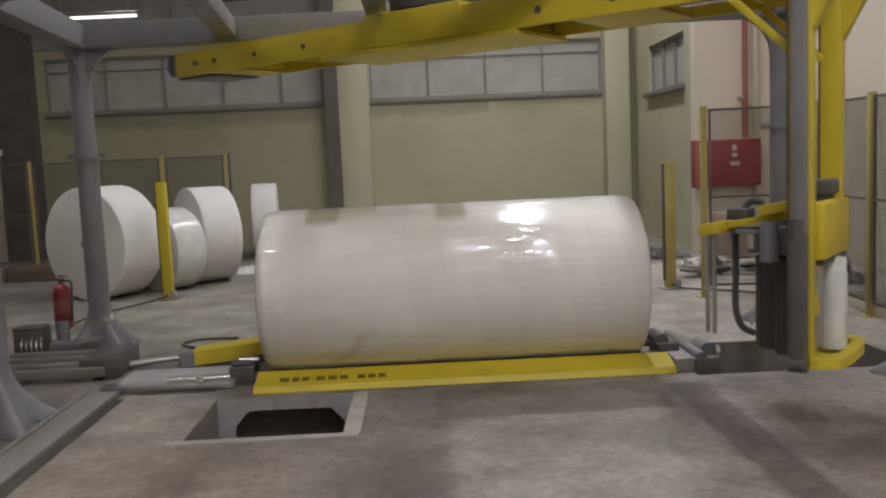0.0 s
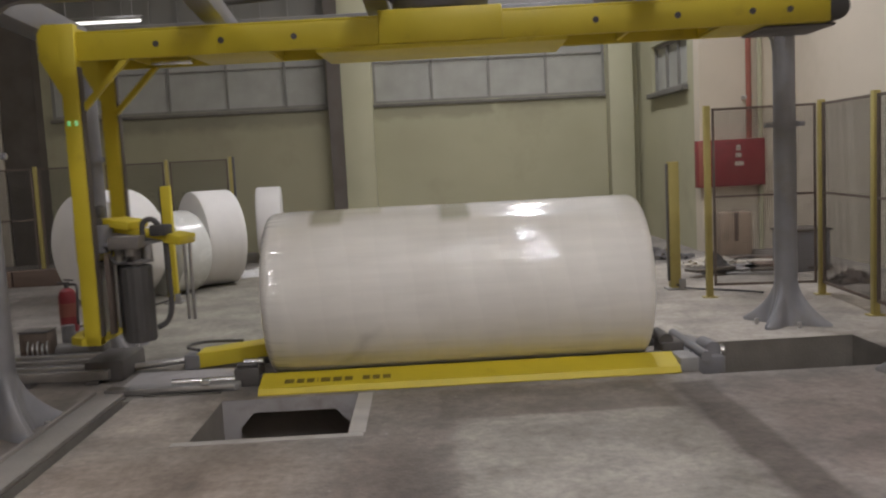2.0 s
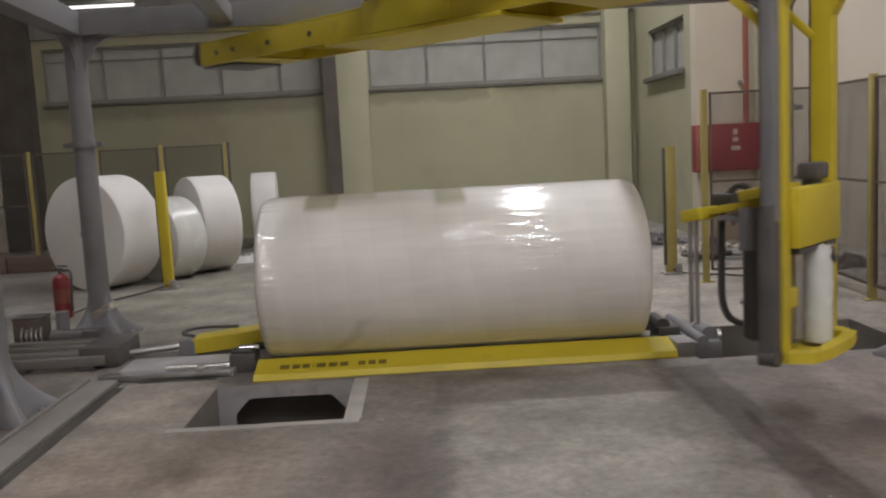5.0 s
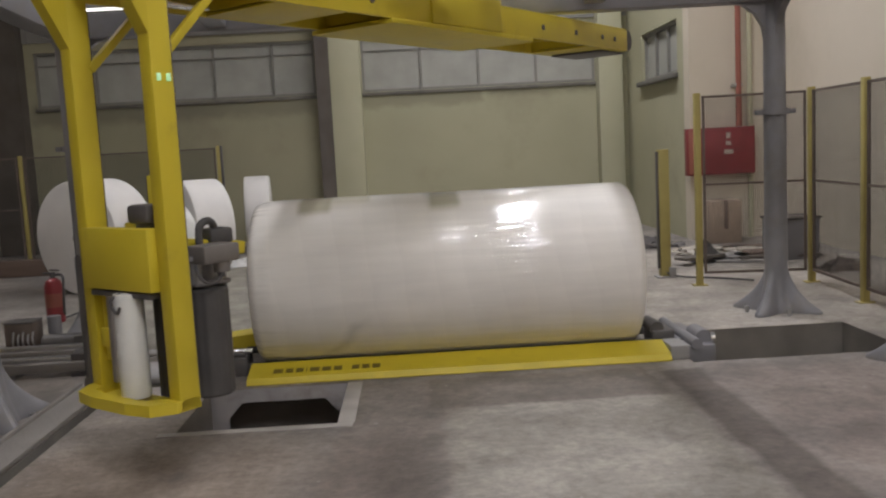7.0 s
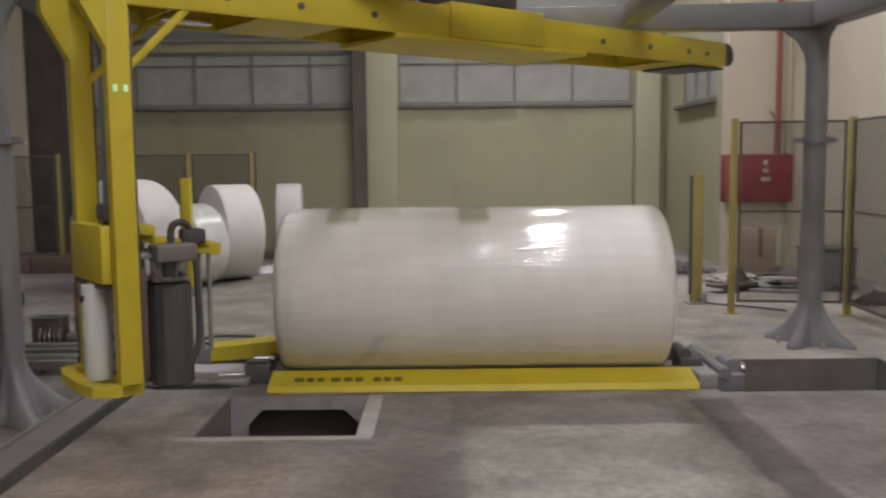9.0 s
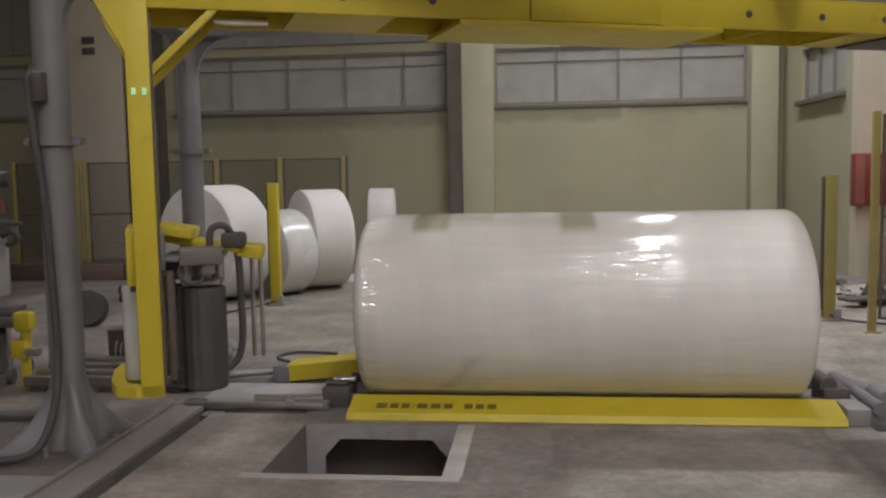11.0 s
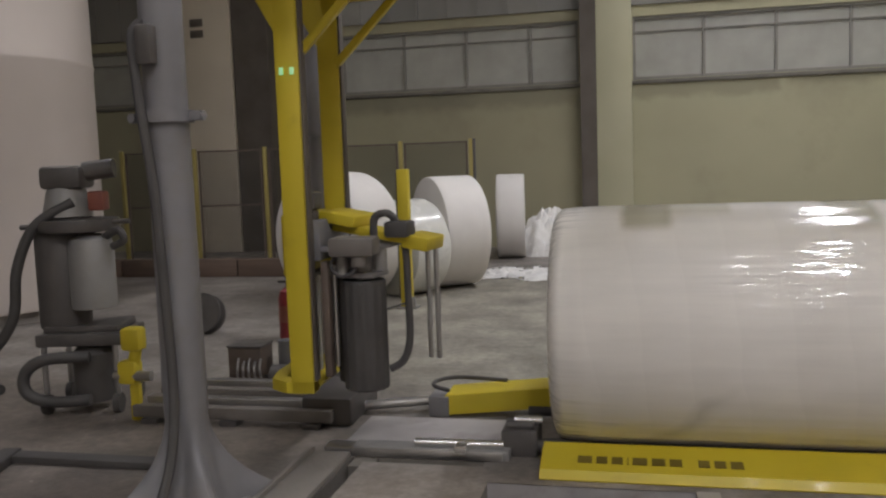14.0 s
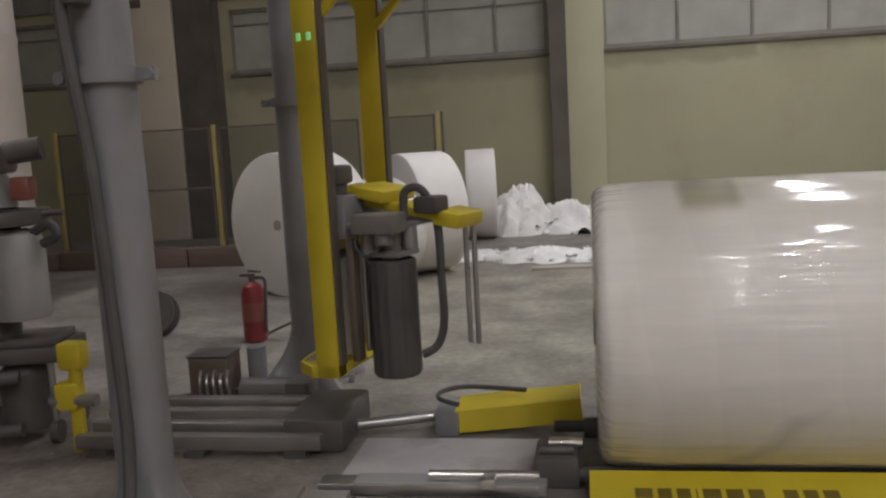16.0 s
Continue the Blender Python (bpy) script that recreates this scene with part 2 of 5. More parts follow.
def wrap_material():
    """Stretch film over white tissue: a glossy coat with wrinkles along the roll, taut and clear in bands, dull in others."""
    mat = surface("stretch_wrapped_tissue", (0.74, 0.708, 0.655), (0.88, 0.847, 0.79), 0.6, scale=1.6, fine=60, bump=0.03, amount=0.7)
    n, l = nodes_of(mat)
    b = n["Principled BSDF"]
    co = n.new("ShaderNodeTexCoord")
    sep = n.new("ShaderNodeSeparateXYZ")
    l.new(co.outputs["Object"], sep.inputs[0])

    def noise_of(scale, detail, stretch=None):
        t = n.new("ShaderNodeTexNoise")
        t.inputs["Scale"].default_value, t.inputs["Detail"].default_value = scale, detail
        if stretch:
            m = n.new("ShaderNodeMapping")
            m.inputs["Scale"].default_value = stretch
            l.new(co.outputs["Object"], m.inputs[0])
            l.new(m.outputs[0], t.inputs["Vector"])
        else:
            l.new(co.outputs["Object"], t.inputs["Vector"])
        return t.outputs[0]

    def ranged(value, a, b0, c, d):
        r = n.new("ShaderNodeMapRange")
        r.inputs[1].default_value, r.inputs[2].default_value, r.inputs[3].default_value, r.inputs[4].default_value = a, b0, c, d
        l.new(value, r.inputs[0])
        return r.outputs[0]

    def maths(op, a, c):
        m = n.new("ShaderNodeMath")
        m.operation = op
        for k, v in enumerate((a, c)):
            if isinstance(v, float):
                m.inputs[k].default_value = v
            else:
                l.new(v, m.inputs[k])
        return m.outputs[0]

    # long thin wrinkles, stronger where the film lies loose and smoothed out over the top
    crease = noise_of(2.6, 1, (0.6, 11, 11))
    fine = noise_of(2.6, 0, (1.6, 23, 23))
    bunched = ranged(sep.outputs[0], -1.33, -1.16, 1.0, 0.0)
    height = maths("ADD", crease, maths("MULTIPLY", fine, 0.22))
    height = maths("ADD", height, maths("MULTIPLY", noise_of(9.0, 1), maths("MULTIPLY", bunched, 0.45)))
    loose = ranged(noise_of(2.6, 2), 0.4, 0.62, 0.75, 1.1)
    taut = ranged(sep.outputs[2], 0.3, 0.47, 1.3, 0.1)
    bump = n.new("ShaderNodeBump")
    bump.inputs["Distance"].default_value = 0.02
    l.new(height, bump.inputs["Height"])
    l.new(maths("MAXIMUM", maths("MULTIPLY", loose, taut), bunched), bump.inputs["Strength"])
    l.new(bump.outputs[0], b.inputs["Coat Normal"])
    b.inputs["Specular IOR Level"].default_value = 0.2
    relief = n.new("ShaderNodeBump")
    relief.inputs["Distance"].default_value = 0.02
    relief.inputs["Strength"].default_value = 0.05
    l.new(height, relief.inputs["Height"])
    l.new(relief.outputs[0], b.inputs["Normal"])
    # overlaps of the film: faint edges round the roll, a little askew
    skew = maths("ADD", sep.outputs[0], maths("ADD", maths("MULTIPLY", sep.outputs[2], 0.12), maths("MULTIPLY", noise_of(1.6, 3), 0.16)))
    lap = maths("FRACT", maths("MULTIPLY", skew, 4.6), 0.0)
    streak = noise_of(2.0, 4, (1.0, 9, 9))
    tone = maths("MULTIPLY", ranged(lap, 0.0, 1.0, 0.972, 1.0), ranged(streak, 0.35, 0.65, 0.95, 1.0))
    # a slanting pleat low on the film, its shadow painted as a darker streak
    across = maths("SUBTRACT", maths("ADD", sep.outputs[2], 0.37), maths("MULTIPLY", maths("ADD", sep.outputs[0], 0.73), 0.85))
    across = maths("ADD", across, maths("MULTIPLY", maths("SUBTRACT", noise_of(5.0, 3), 0.5), 0.16))
    along = maths("ABSOLUTE", maths("ADD", sep.outputs[0], 0.73), 0.0)
    pleat_shade = maths("MULTIPLY", ranged(maths("ABSOLUTE", across, 0.0), 0.0, 0.07, 1.0, 0.0), ranged(along, 0.08, 0.22, 1.0, 0.0))
    tone = maths("MULTIPLY", tone, ranged(pleat_shade, 0.0, 1.0, 1.0, 0.8))
    tint = n.new("ShaderNodeMix")
    tint.data_type, tint.blend_type = "RGBA", "MULTIPLY"
    tint.inputs[0].default_value = 1.0
    l.new(b.inputs["Base Color"].links[0].from_socket, tint.inputs[6])
    l.new(tone, tint.inputs[7])
    l.new(tint.outputs[2], b.inputs["Base Color"])
    # bands of clear, taut film between bands of dull film
    wob = maths("ADD", sep.outputs[0], maths("MULTIPLY", noise_of(2.2, 2), 0.05))
    span = ranged(wob, -1.37, 1.37, 0.0, 1.0)
    ramp = n.new("ShaderNodeValToRGB")
    stops = ((0.0, 0.8), (0.2, 0.9), (0.215, 0.75), (0.3, 0.8), (0.45, 0.75), (0.46, 1.0), (0.78, 1.0), (0.9, 0.8), (1.0, 0.7))
    e = ramp.color_ramp.elements
    e[0].position, e[0].color = stops[0][0], (stops[0][1],) * 3 + (1,)
    e[1].position, e[1].color = stops[-1][0], (stops[-1][1],) * 3 + (1,)
    for p, v in stops[1:-1]:
        e.new(p).color = (v, v, v, 1)
    l.new(span, ramp.inputs[0])
    gloss = maths("MULTIPLY", ramp.outputs[0], ranged(sep.outputs[2], 0.2, 0.48, 0.24, 1.0))
    l.new(maths("MAXIMUM", gloss, ranged(sep.outputs[0], -1.25, -1.17, 1.0, 0.0)), b.inputs["Coat Weight"])
    l.new(ranged(sep.outputs[2], 0.36, 0.5, 0.07, 0.11), b.inputs["Coat Roughness"])
    b.inputs["Coat IOR"].default_value = 1.8
    # olive tints on patches over the top of the roll
    tint_patches(mat, ((-1.02, -0.8, 0.52, 0.8, 0.03, 0.06, (0.58, 0.565, 0.46)), (-0.82, -0.52, 0.57, 0.8, 0.02, 0.04, (0.8, 0.79, 0.71)), (-0.1, 0.11, 0.515, 0.8, 0.03, 0.06, (0.54, 0.535, 0.42)),
                       (-0.84, -0.08, 0.535, 0.59, 0.04, 0.05, (0.84, 0.83, 0.8))), 2)
    return mat


WRAP = wrap_material()


def glow_material(name, colour, strength):
    mat = bpy.data.materials.new(name)
    mat.use_nodes = True
    n, l = nodes_of(mat)
    b = n["Principled BSDF"]
    b.inputs["Emission Color"].default_value = (*colour, 1)
    b.inputs["Emission Strength"].default_value = strength
    return mat


LAMP_GLOW = glow_material("lamp_glass", (1.0, 0.93, 0.83), 14)


TUBE_GLOW = glow_material("lamp_tube", (1.0, 0.97, 0.93), 1.6)


GREEN_GLOW = glow_material("green_indicator", (0.02, 1.0, 0.12), 0.3)


def mesh_material():
    """Dark wire of the safety fences."""
    mat = bpy.data.materials.new("fence_mesh")
    mat.use_nodes = True
    n, l = nodes_of(mat)
    b = n["Principled BSDF"]
    b.inputs["Base Color"].default_value = (0.03, 0.028, 0.025, 1)
    b.inputs["Roughness"].default_value = 0.6
    return mat


WIRE = mesh_material()


# ---- mesh helpers ----
def box(bm, x0, x1, y0, y1, z0, z1, bevel=0.0, turn=None):
    m = Matrix.LocRotScale(((x0 + x1) / 2, (y0 + y1) / 2, (z0 + z1) / 2), None, (x1 - x0, y1 - y0, z1 - z0))
    if turn is not None:
        m = turn @ m
    vs = bmesh.ops.create_cube(bm, size=1.0, matrix=m)["verts"]
    if bevel:
        es = list({e for v in vs for e in v.link_edges})
        bmesh.ops.bevel(bm, geom=es, offset=bevel, segments=2, affect="EDGES", profile=0.5)
    return bm


def rod(bm, a, b, r, r2=None, seg=16):
    a, b = Vector(a), Vector(b)
    q = (b - a).to_track_quat("Z", "Y")
    bmesh.ops.create_cone(bm, cap_ends=True, segments=seg, radius1=r, radius2=r if r2 is None else r2, depth=(b - a).length,
                          matrix=Matrix.LocRotScale((a + b) / 2, q, None))
    return bm


def lathe(bm, profile, seg=32, m=None):
    """Turns a profile of (radius, height) about z."""
    rings = []
    for r, z in profile:
        ring = []
        for i in range(seg):
            a = 2 * math.pi * i / seg
            v = Vector((r * math.cos(a), r * math.sin(a), z))
            ring.append(bm.verts.new(m @ v if m is not None else v))
        rings.append(ring)
    for lo, hi in zip(rings, rings[1:]):
        for i in range(seg):
            bm.faces.new((lo[i], lo[(i + 1) % seg], hi[(i + 1) % seg], hi[i]))
    bm.faces.new(rings[0][::-1])
    bm.faces.new(rings[-1])
    return bm


def prism(bm, outline, y0, y1, m=None):
    """An outline in x and z, drawn out along y."""
    lo = [bm.verts.new(m @ Vector((x, y0, z)) if m is not None else (x, y0, z)) for x, z in outline]
    hi = [bm.verts.new(m @ Vector((x, y1, z)) if m is not None else (x, y1, z)) for x, z in outline]
    k = len(outline)
    bm.faces.new(lo)
    bm.faces.new(hi[::-1])
    for i in range(k):
        bm.faces.new((lo[i], hi[i], hi[(i + 1) % k], lo[(i + 1) % k]))
    bmesh.ops.recalc_face_normals(bm, faces=bm.faces)
    return bm


def hose(bm, points, r, seg=10, steps=6):
    """A round hose through the points, smoothed."""
    pts = [Vector(p) for p in points]
    line = []
    for i in range(len(pts) - 1):
        p0, p1, p2, p3 = pts[max(i - 1, 0)], pts[i], pts[i + 1], pts[min(i + 2, len(pts) - 1)]
        for k in range(steps):
            t = k / steps
            line.append(0.5 * (2 * p1 + (p2 - p0) * t + (2 * p0 - 5 * p1 + 4 * p2 - p3) * t * t + (3 * p1 - p0 - 3 * p2 + p3) * t ** 3))
    line.append(pts[-1])
    rings = []
    side = None
    for i, p in enumerate(line):
        d = (line[min(i + 1, len(line) - 1)] - line[max(i - 1, 0)]).normalized()
        side = d.orthogonal() if side is None else side - d * side.dot(d)
        side.normalize()
        other = d.cross(side)
        rings.append([bm.verts.new(p + side * (r * math.cos(2 * math.pi * j / seg)) + other * (r * math.sin(2 * math.pi * j / seg))) for j in range(seg)])
    for lo, hi in zip(rings, rings[1:]):
        for j in range(seg):
            bm.faces.new((lo[j], lo[(j + 1) % seg], hi[(j + 1) % seg], hi[j]))
    bm.faces.new(rings[0][::-1])
    bm.faces.new(rings[-1])
    return bm


def finish(bm, name, smooth=True):
    me = bpy.data.meshes.new(name)
    bmesh.ops.recalc_face_normals(bm, faces=bm.faces)
    bm.to_mesh(me)
    bm.free()
    if smooth:
        me.polygons.foreach_set("use_smooth", [True] * len(me.polygons))
        me.set_sharp_from_angle(angle=radians(35))
    return me


def part(name, bm, material, parent=None, label="", smooth=True):
    """Links a bmesh as one mesh object, under a thing or a part."""
    me = finish(bm, name, smooth)
    me.materials.append(material)
    ob = new(name, me)
    if parent is not None:
        ob.parent = parent
    if label:
        ob["label"] = label
    return ob


def thing(name, x, y, z, label, category, group="", kind="", turn=0):
    ob = new(name)
    ob.empty_display_size = 0.1
    ob.matrix_basis = pose(x, y, z, 0, 0, turn)
    return tagged(ob, label, category, group, kind)


def BM():
    return bmesh.new()


# ---- the hall ----
def sheet_with_holes(name, x0, x1, y0, y1, holes, z=0.0):
    bm = BM()
    xs = sorted({x0, x1, *[h[0] for h in holes], *[h[1] for h in holes]})
    ys = sorted({y0, y1, *[h[2] for h in holes], *[h[3] for h in holes]})
    grid = {}
    for i, x in enumerate(xs):
        for j, y in enumerate(ys):
            grid[i, j] = bm.verts.new((x, y, z))
    for i in range(len(xs) - 1):
        for j in range(len(ys) - 1):
            cx, cy = (xs[i] + xs[i + 1]) / 2, (ys[j] + ys[j + 1]) / 2
            if not any(h[0] < cx < h[1] and h[2] < cy < h[3] for h in holes):
                bm.faces.new((grid[i, j], grid[i + 1, j], grid[i + 1, j + 1], grid[i, j + 1]))
    return bm


PIT_FRONT = (-0.48, 0.44, 4.78, 5.66)
PIT_RIGHT = (2.79, 4.3, 5.66, 6.62)
CHANNEL = (-1.22, -1.14, 1.0, 5.93)
CHANNEL_BACK = (-1.14, -0.48, 5.86, 5.93)


def build_setting():
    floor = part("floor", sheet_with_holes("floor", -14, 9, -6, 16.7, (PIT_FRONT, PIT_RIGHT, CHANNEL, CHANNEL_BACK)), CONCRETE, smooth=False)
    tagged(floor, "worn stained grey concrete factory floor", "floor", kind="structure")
    for hole, depth, nm in ((PIT_FRONT, 1.0, "pit_front"), (PIT_RIGHT, 0.6, "pit_side"), (CHANNEL, 0.1, "channel"), (CHANNEL_BACK, 0.08, "channel_back")):
        a, b, c, d = hole
        bm = BM()
        w = 0.06
        if nm == "pit_front":
            d = 5.95
        box(bm, a - w, b + w, c - w, d + w, -depth - 0.05, -depth)
        box(bm, a - w, a, c - w, d + w, -depth, -0.004)
        box(bm, b, b + w, c - w, d + w, -depth, -0.004)
        box(bm, a, b, c - w, c, -depth, -0.004)
        box(bm, a, b, d, d + w, -depth, -0.004)
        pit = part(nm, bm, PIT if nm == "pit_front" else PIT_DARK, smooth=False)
        tagged(pit, "open rectangular concrete pit in the floor" if depth > 0.2 else "narrow dark channel cut into the floor", "pit", kind="structure")
    # cement rim round the front pit
    a, b, c, d = PIT_FRONT
    bm = BM()
    box(bm, a - 0.09, b + 0.09, c - 0.07, c, 0.0, 0.006, 0.002)
    box(bm, b, b + 0.1, c, d, 0.0, 0.006, 0.002)
    tagged(part("pit_rim", bm, PALE_CEMENT), "pale cement rim round the floor pit", "rim", kind="structure")
    # back wall with openings for the window bands
    bands = [(-9.67, -8.6), (-5.78, -0.72), (0.135, 4.45)]
    z0, z1 = 2.64, 3.63
    bm = BM()
    box(bm, -14, 5.05, 16.25, 16.5, 0, z0)
    box(bm, -14, 5.05, 16.25, 16.5, z1, 3.8)
    xs = [-14] + [v for p in bands for v in p] + [5.05]
    for i in range(0, len(xs), 2):
        box(bm, xs[i], xs[i + 1], 16.25, 16.5, z0, z1)
    tagged(part("wall_north", bm, WALL, smooth=False), "khaki painted factory wall with a high window band", "wall", kind="structure")
    bm = BM()
    box(bm, -14, 5.05, 16.21, 16.5, 3.8, 8.4)
    for i in range(38):
        box(bm, -13.9 + i * 0.5, -13.84 + i * 0.5, 16.18, 16.21, 3.8, 8.4)
    tagged(part("wall_cladding", bm, CLADDING, smooth=False), "grey ribbed sheet cladding above the windows", "wall", kind="structure")
    for k, (a, b) in enumerate(bands):
        win = thing("window_%d" % (k + 1), (a + b) / 2, 16.33, z0, "dusty grey factory window band in a dark frame", "window", kind="structure")
        w = (b - a) / 2
        posts = [-w + 0.02]
        while posts[-1] + 1.6 < w:
            posts.append(posts[-1] + 1.067)
        posts.append(w - 0.02)
        bm = BM()
        box(bm, -w, w, -0.05, 0.05, 0, 0.045)
        box(bm, -w, w, -0.05, 0.05, z1 - z0 - 0.045, z1 - z0)
        box(bm, -w, w, -0.03, 0.03, 0.74, 0.76)
        for x in posts:
            box(bm, x - 0.02, x + 0.02, -0.045, 0.045, 0.045, z1 - z0 - 0.045)
        part("window_frame", bm, FRAME, win, smooth=False)
        for p, q in zip(posts, posts[1:]):
            bm = BM()
            box(bm, p + 0.02, q - 0.02, 0.0, 0.012, 0.045, z1 - z0 - 0.045)
            part("pane", bm, PANE, win, smooth=False)
        bm = BM()
        box(bm, -w - 0.03, w + 0.03, -0.115, -0.06, -0.07, -0.01, 0.008)
        part("window_sill", bm, SILL, win)
    # pilasters and steel columns on the back wall
    for k, (a, b, m, y) in enumerate(((-0.43, 0.115, PILASTER, 15.95), (4.46, 4.9, PILASTER, 15.95), (-8.05, -6.6, BEIGE, 15.9))):
        bm = BM()
        box(bm, a, b, y, 16.25, 0, 8.4, 0.01)
        tagged(part("pilaster_%d" % (k + 1), bm, m), "pale khaki painted concrete wall column", "column", kind="structure")
    for k, (a, b) in enumerate(((-0.67, -0.434), (-6.56, -5.94))):
        bm = BM()
        box(bm, a, b, 15.97, 16.25, 0, 8.4)
        box(bm, a - 0.01, b + 0.002, 15.95, 15.97, 0, 8.4)
        tagged(part("steel_column_%d" % (k + 1), bm, DARK_STEEL, smooth=False), "dark brown steel wall column", "column", kind="structure")

    # right corner: side wall with a window, a step forward, then the beige wall
    bm = BM()
    box(bm, 5.05, 5.3, 12.9, 16.5, 0, 2.5)
    box(bm, 5.05, 5.3, 12.9, 16.5, 3.3, 8.4)
    box(bm, 5.05, 5.3, 12.9, 13.2, 2.5, 3.3)
    box(bm, 5.05, 5.3, 15.2, 16.5, 2.5, 3.3)
    tagged(part("wall_east_back", bm, WALL, smooth=False), "khaki painted side wall with a window", "wall", kind="structure")
    win = thing("window_4", 5.15, 14.2, 2.5, "dusty side window in a dark frame", "window", kind="structure")
    bm = BM()
    box(bm, -0.05, 0.05, -1.0, 1.0, 0, 0.05)
    box(bm, -0.05, 0.05, -1.0, 1.0, 0.75, 0.8)
    for y in (-1.0, -0.35, 0.31, 0.96):
        box(bm, -0.045, 0.045, y, y + 0.04, 0.05, 0.75)
    part("window_frame", bm, FRAME, win, smooth=False)
    for y in (-0.96, -0.31, 0.35):
        bm = BM()
        box(bm, 0.0, 0.012, y, y + 0.61, 0.05, 0.75)
        part("pane", bm, PANE, win, smooth=False)
    bm = BM()
    box(bm, -0.2, -0.1, -1.05, 1.05, -0.08, 0.0, 0.01)
    part("window_sill", bm, SILL, win)
    bm = BM()
    box(bm, 5.05, 6.4, 12.65, 12.9, 0, 8.4)
    tagged(part("wall_east_step", bm, BEIGE, smooth=False), "beige painted wall return", "wall", kind="structure")
    bm = BM()
    box(bm, 6.4, 6.65, -6, 12.9, 0, 8.4)
    tagged(part("wall_east", bm, BEIGE, smooth=False), "plain unseen beige painted factory wall that bounces light", "wall", kind="structure")
    # west and south walls are unseen; they close the hall and bounce light
    bm = BM()
    box(bm, -14.25, -14, -6, 16.5, 0, 8.4)
    tagged(part("wall_west", bm, BEIGE, smooth=False), "unseen beige painted factory wall that bounces light", "wall", kind="structure")
    bm = BM()
    box(bm, -14.25, 6.65, -6.25, -6, 0, 8.4)
    tagged(part("wall_south", bm, BEIGE, smooth=False), "unseen beige painted factory wall that bounces light", "wall", kind="structure")
    bm = BM()
    box(bm, -14.25, 6.65, -6.25, 16.5, 8.4, 8.6)
    for i in range(6):
        box(bm, -14, 6.4, -5 + i * 4, -4.8 + i * 4, 8.05, 8.4)
    tagged(part("ceiling", bm, ROOF, smooth=False), "unseen pale sheet metal roof on steel beams, bouncing light down", "ceiling", kind="structure")


PALE_CEMENT = surface("pale_cement", (0.32, 0.295, 0.265), (0.47, 0.44, 0.4), 0.8, scale=4, bump=0.3)


def build_lamps():
    for x, y, watts, wide in HIGH_BAYS:
        t = thing("high_bay_lamp", x, y, LAMP_Z, "unseen long grey high bay lamp hung under the roof", "ceiling lamp", group="high bay lamps")
        bm = BM()
        box(bm, -wide / 2 - 0.05, wide / 2 + 0.05, -1.24, 1.24, 0.06, 0.12, 0.01)
        box(bm, -wide / 2 - 0.07, -wide / 2 - 0.05, -1.26, 1.26, 0.0, 0.12)
        box(bm, wide / 2 + 0.05, wide / 2 + 0.07, -1.26, 1.26, 0.0, 0.12)
        part("housing", bm, STEEL, t)
        for y0 in (-0.9, 0.9):
            part("hanger", rod(BM(), (0, y0, 0.12), (0, y0, 0.8), 0.01, seg=8), STEEL, t)
        part("lamp_glass", box(BM(), -wide / 2 - 0.02, wide / 2 + 0.02, -1.2, 1.2, 0.03, 0.05, 0.004), LAMP_GLOW, t)
        data = bpy.data.lights.new("high_bay_light", "AREA")
        data.shape, data.size, data.size_y, data.energy, data.color = "RECTANGLE", wide, 2.4, watts, LAMP_COLOUR
        data.spread = radians(160)
        ob = new("high_bay_light", data)
        ob.matrix_basis = pose(x, y, LAMP_Z + 0.015)


def build_wall_fittings():
    t = thing("strip_lamp", -4.65, 15.9, 4.28, "lit white strip lamp hung before the back wall", "ceiling lamp", turn=-2)
    part("housing", box(BM(), -0.78, 0.78, -0.06, 0.06, 0.03, 0.1, 0.01), STEEL, t)
    part("tube", rod(BM(), (-0.74, 0, 0.01), (0.74, 0, 0.01), 0.026, seg=12), TUBE_GLOW, t, "white glowing tube")
    for x in (-0.6, 0.6):
        part("hanger", rod(BM(), (x, 0, 0.1), (x, 0, 4.12), 0.006, seg=6), STEEL, t)
    t = thing("wall_sign", -7.2, 15.895, 3.72, "small dark sign plate on the beige wall column", "sign")
    part("upper_plate", box(BM(), -0.12, 0.12, -0.012, 0.0, 0.19, 0.32, 0.003), DARK_STEEL, t)
    part("lower_plate", box(BM(), -0.12, 0.12, -0.012, 0.0, 0.0, 0.13, 0.003), DARK_STEEL, t)


# ---- the wrapped roll and its bed ----
ROLL = (1.155, 6.35, 0.609, 0.607, 1.365)


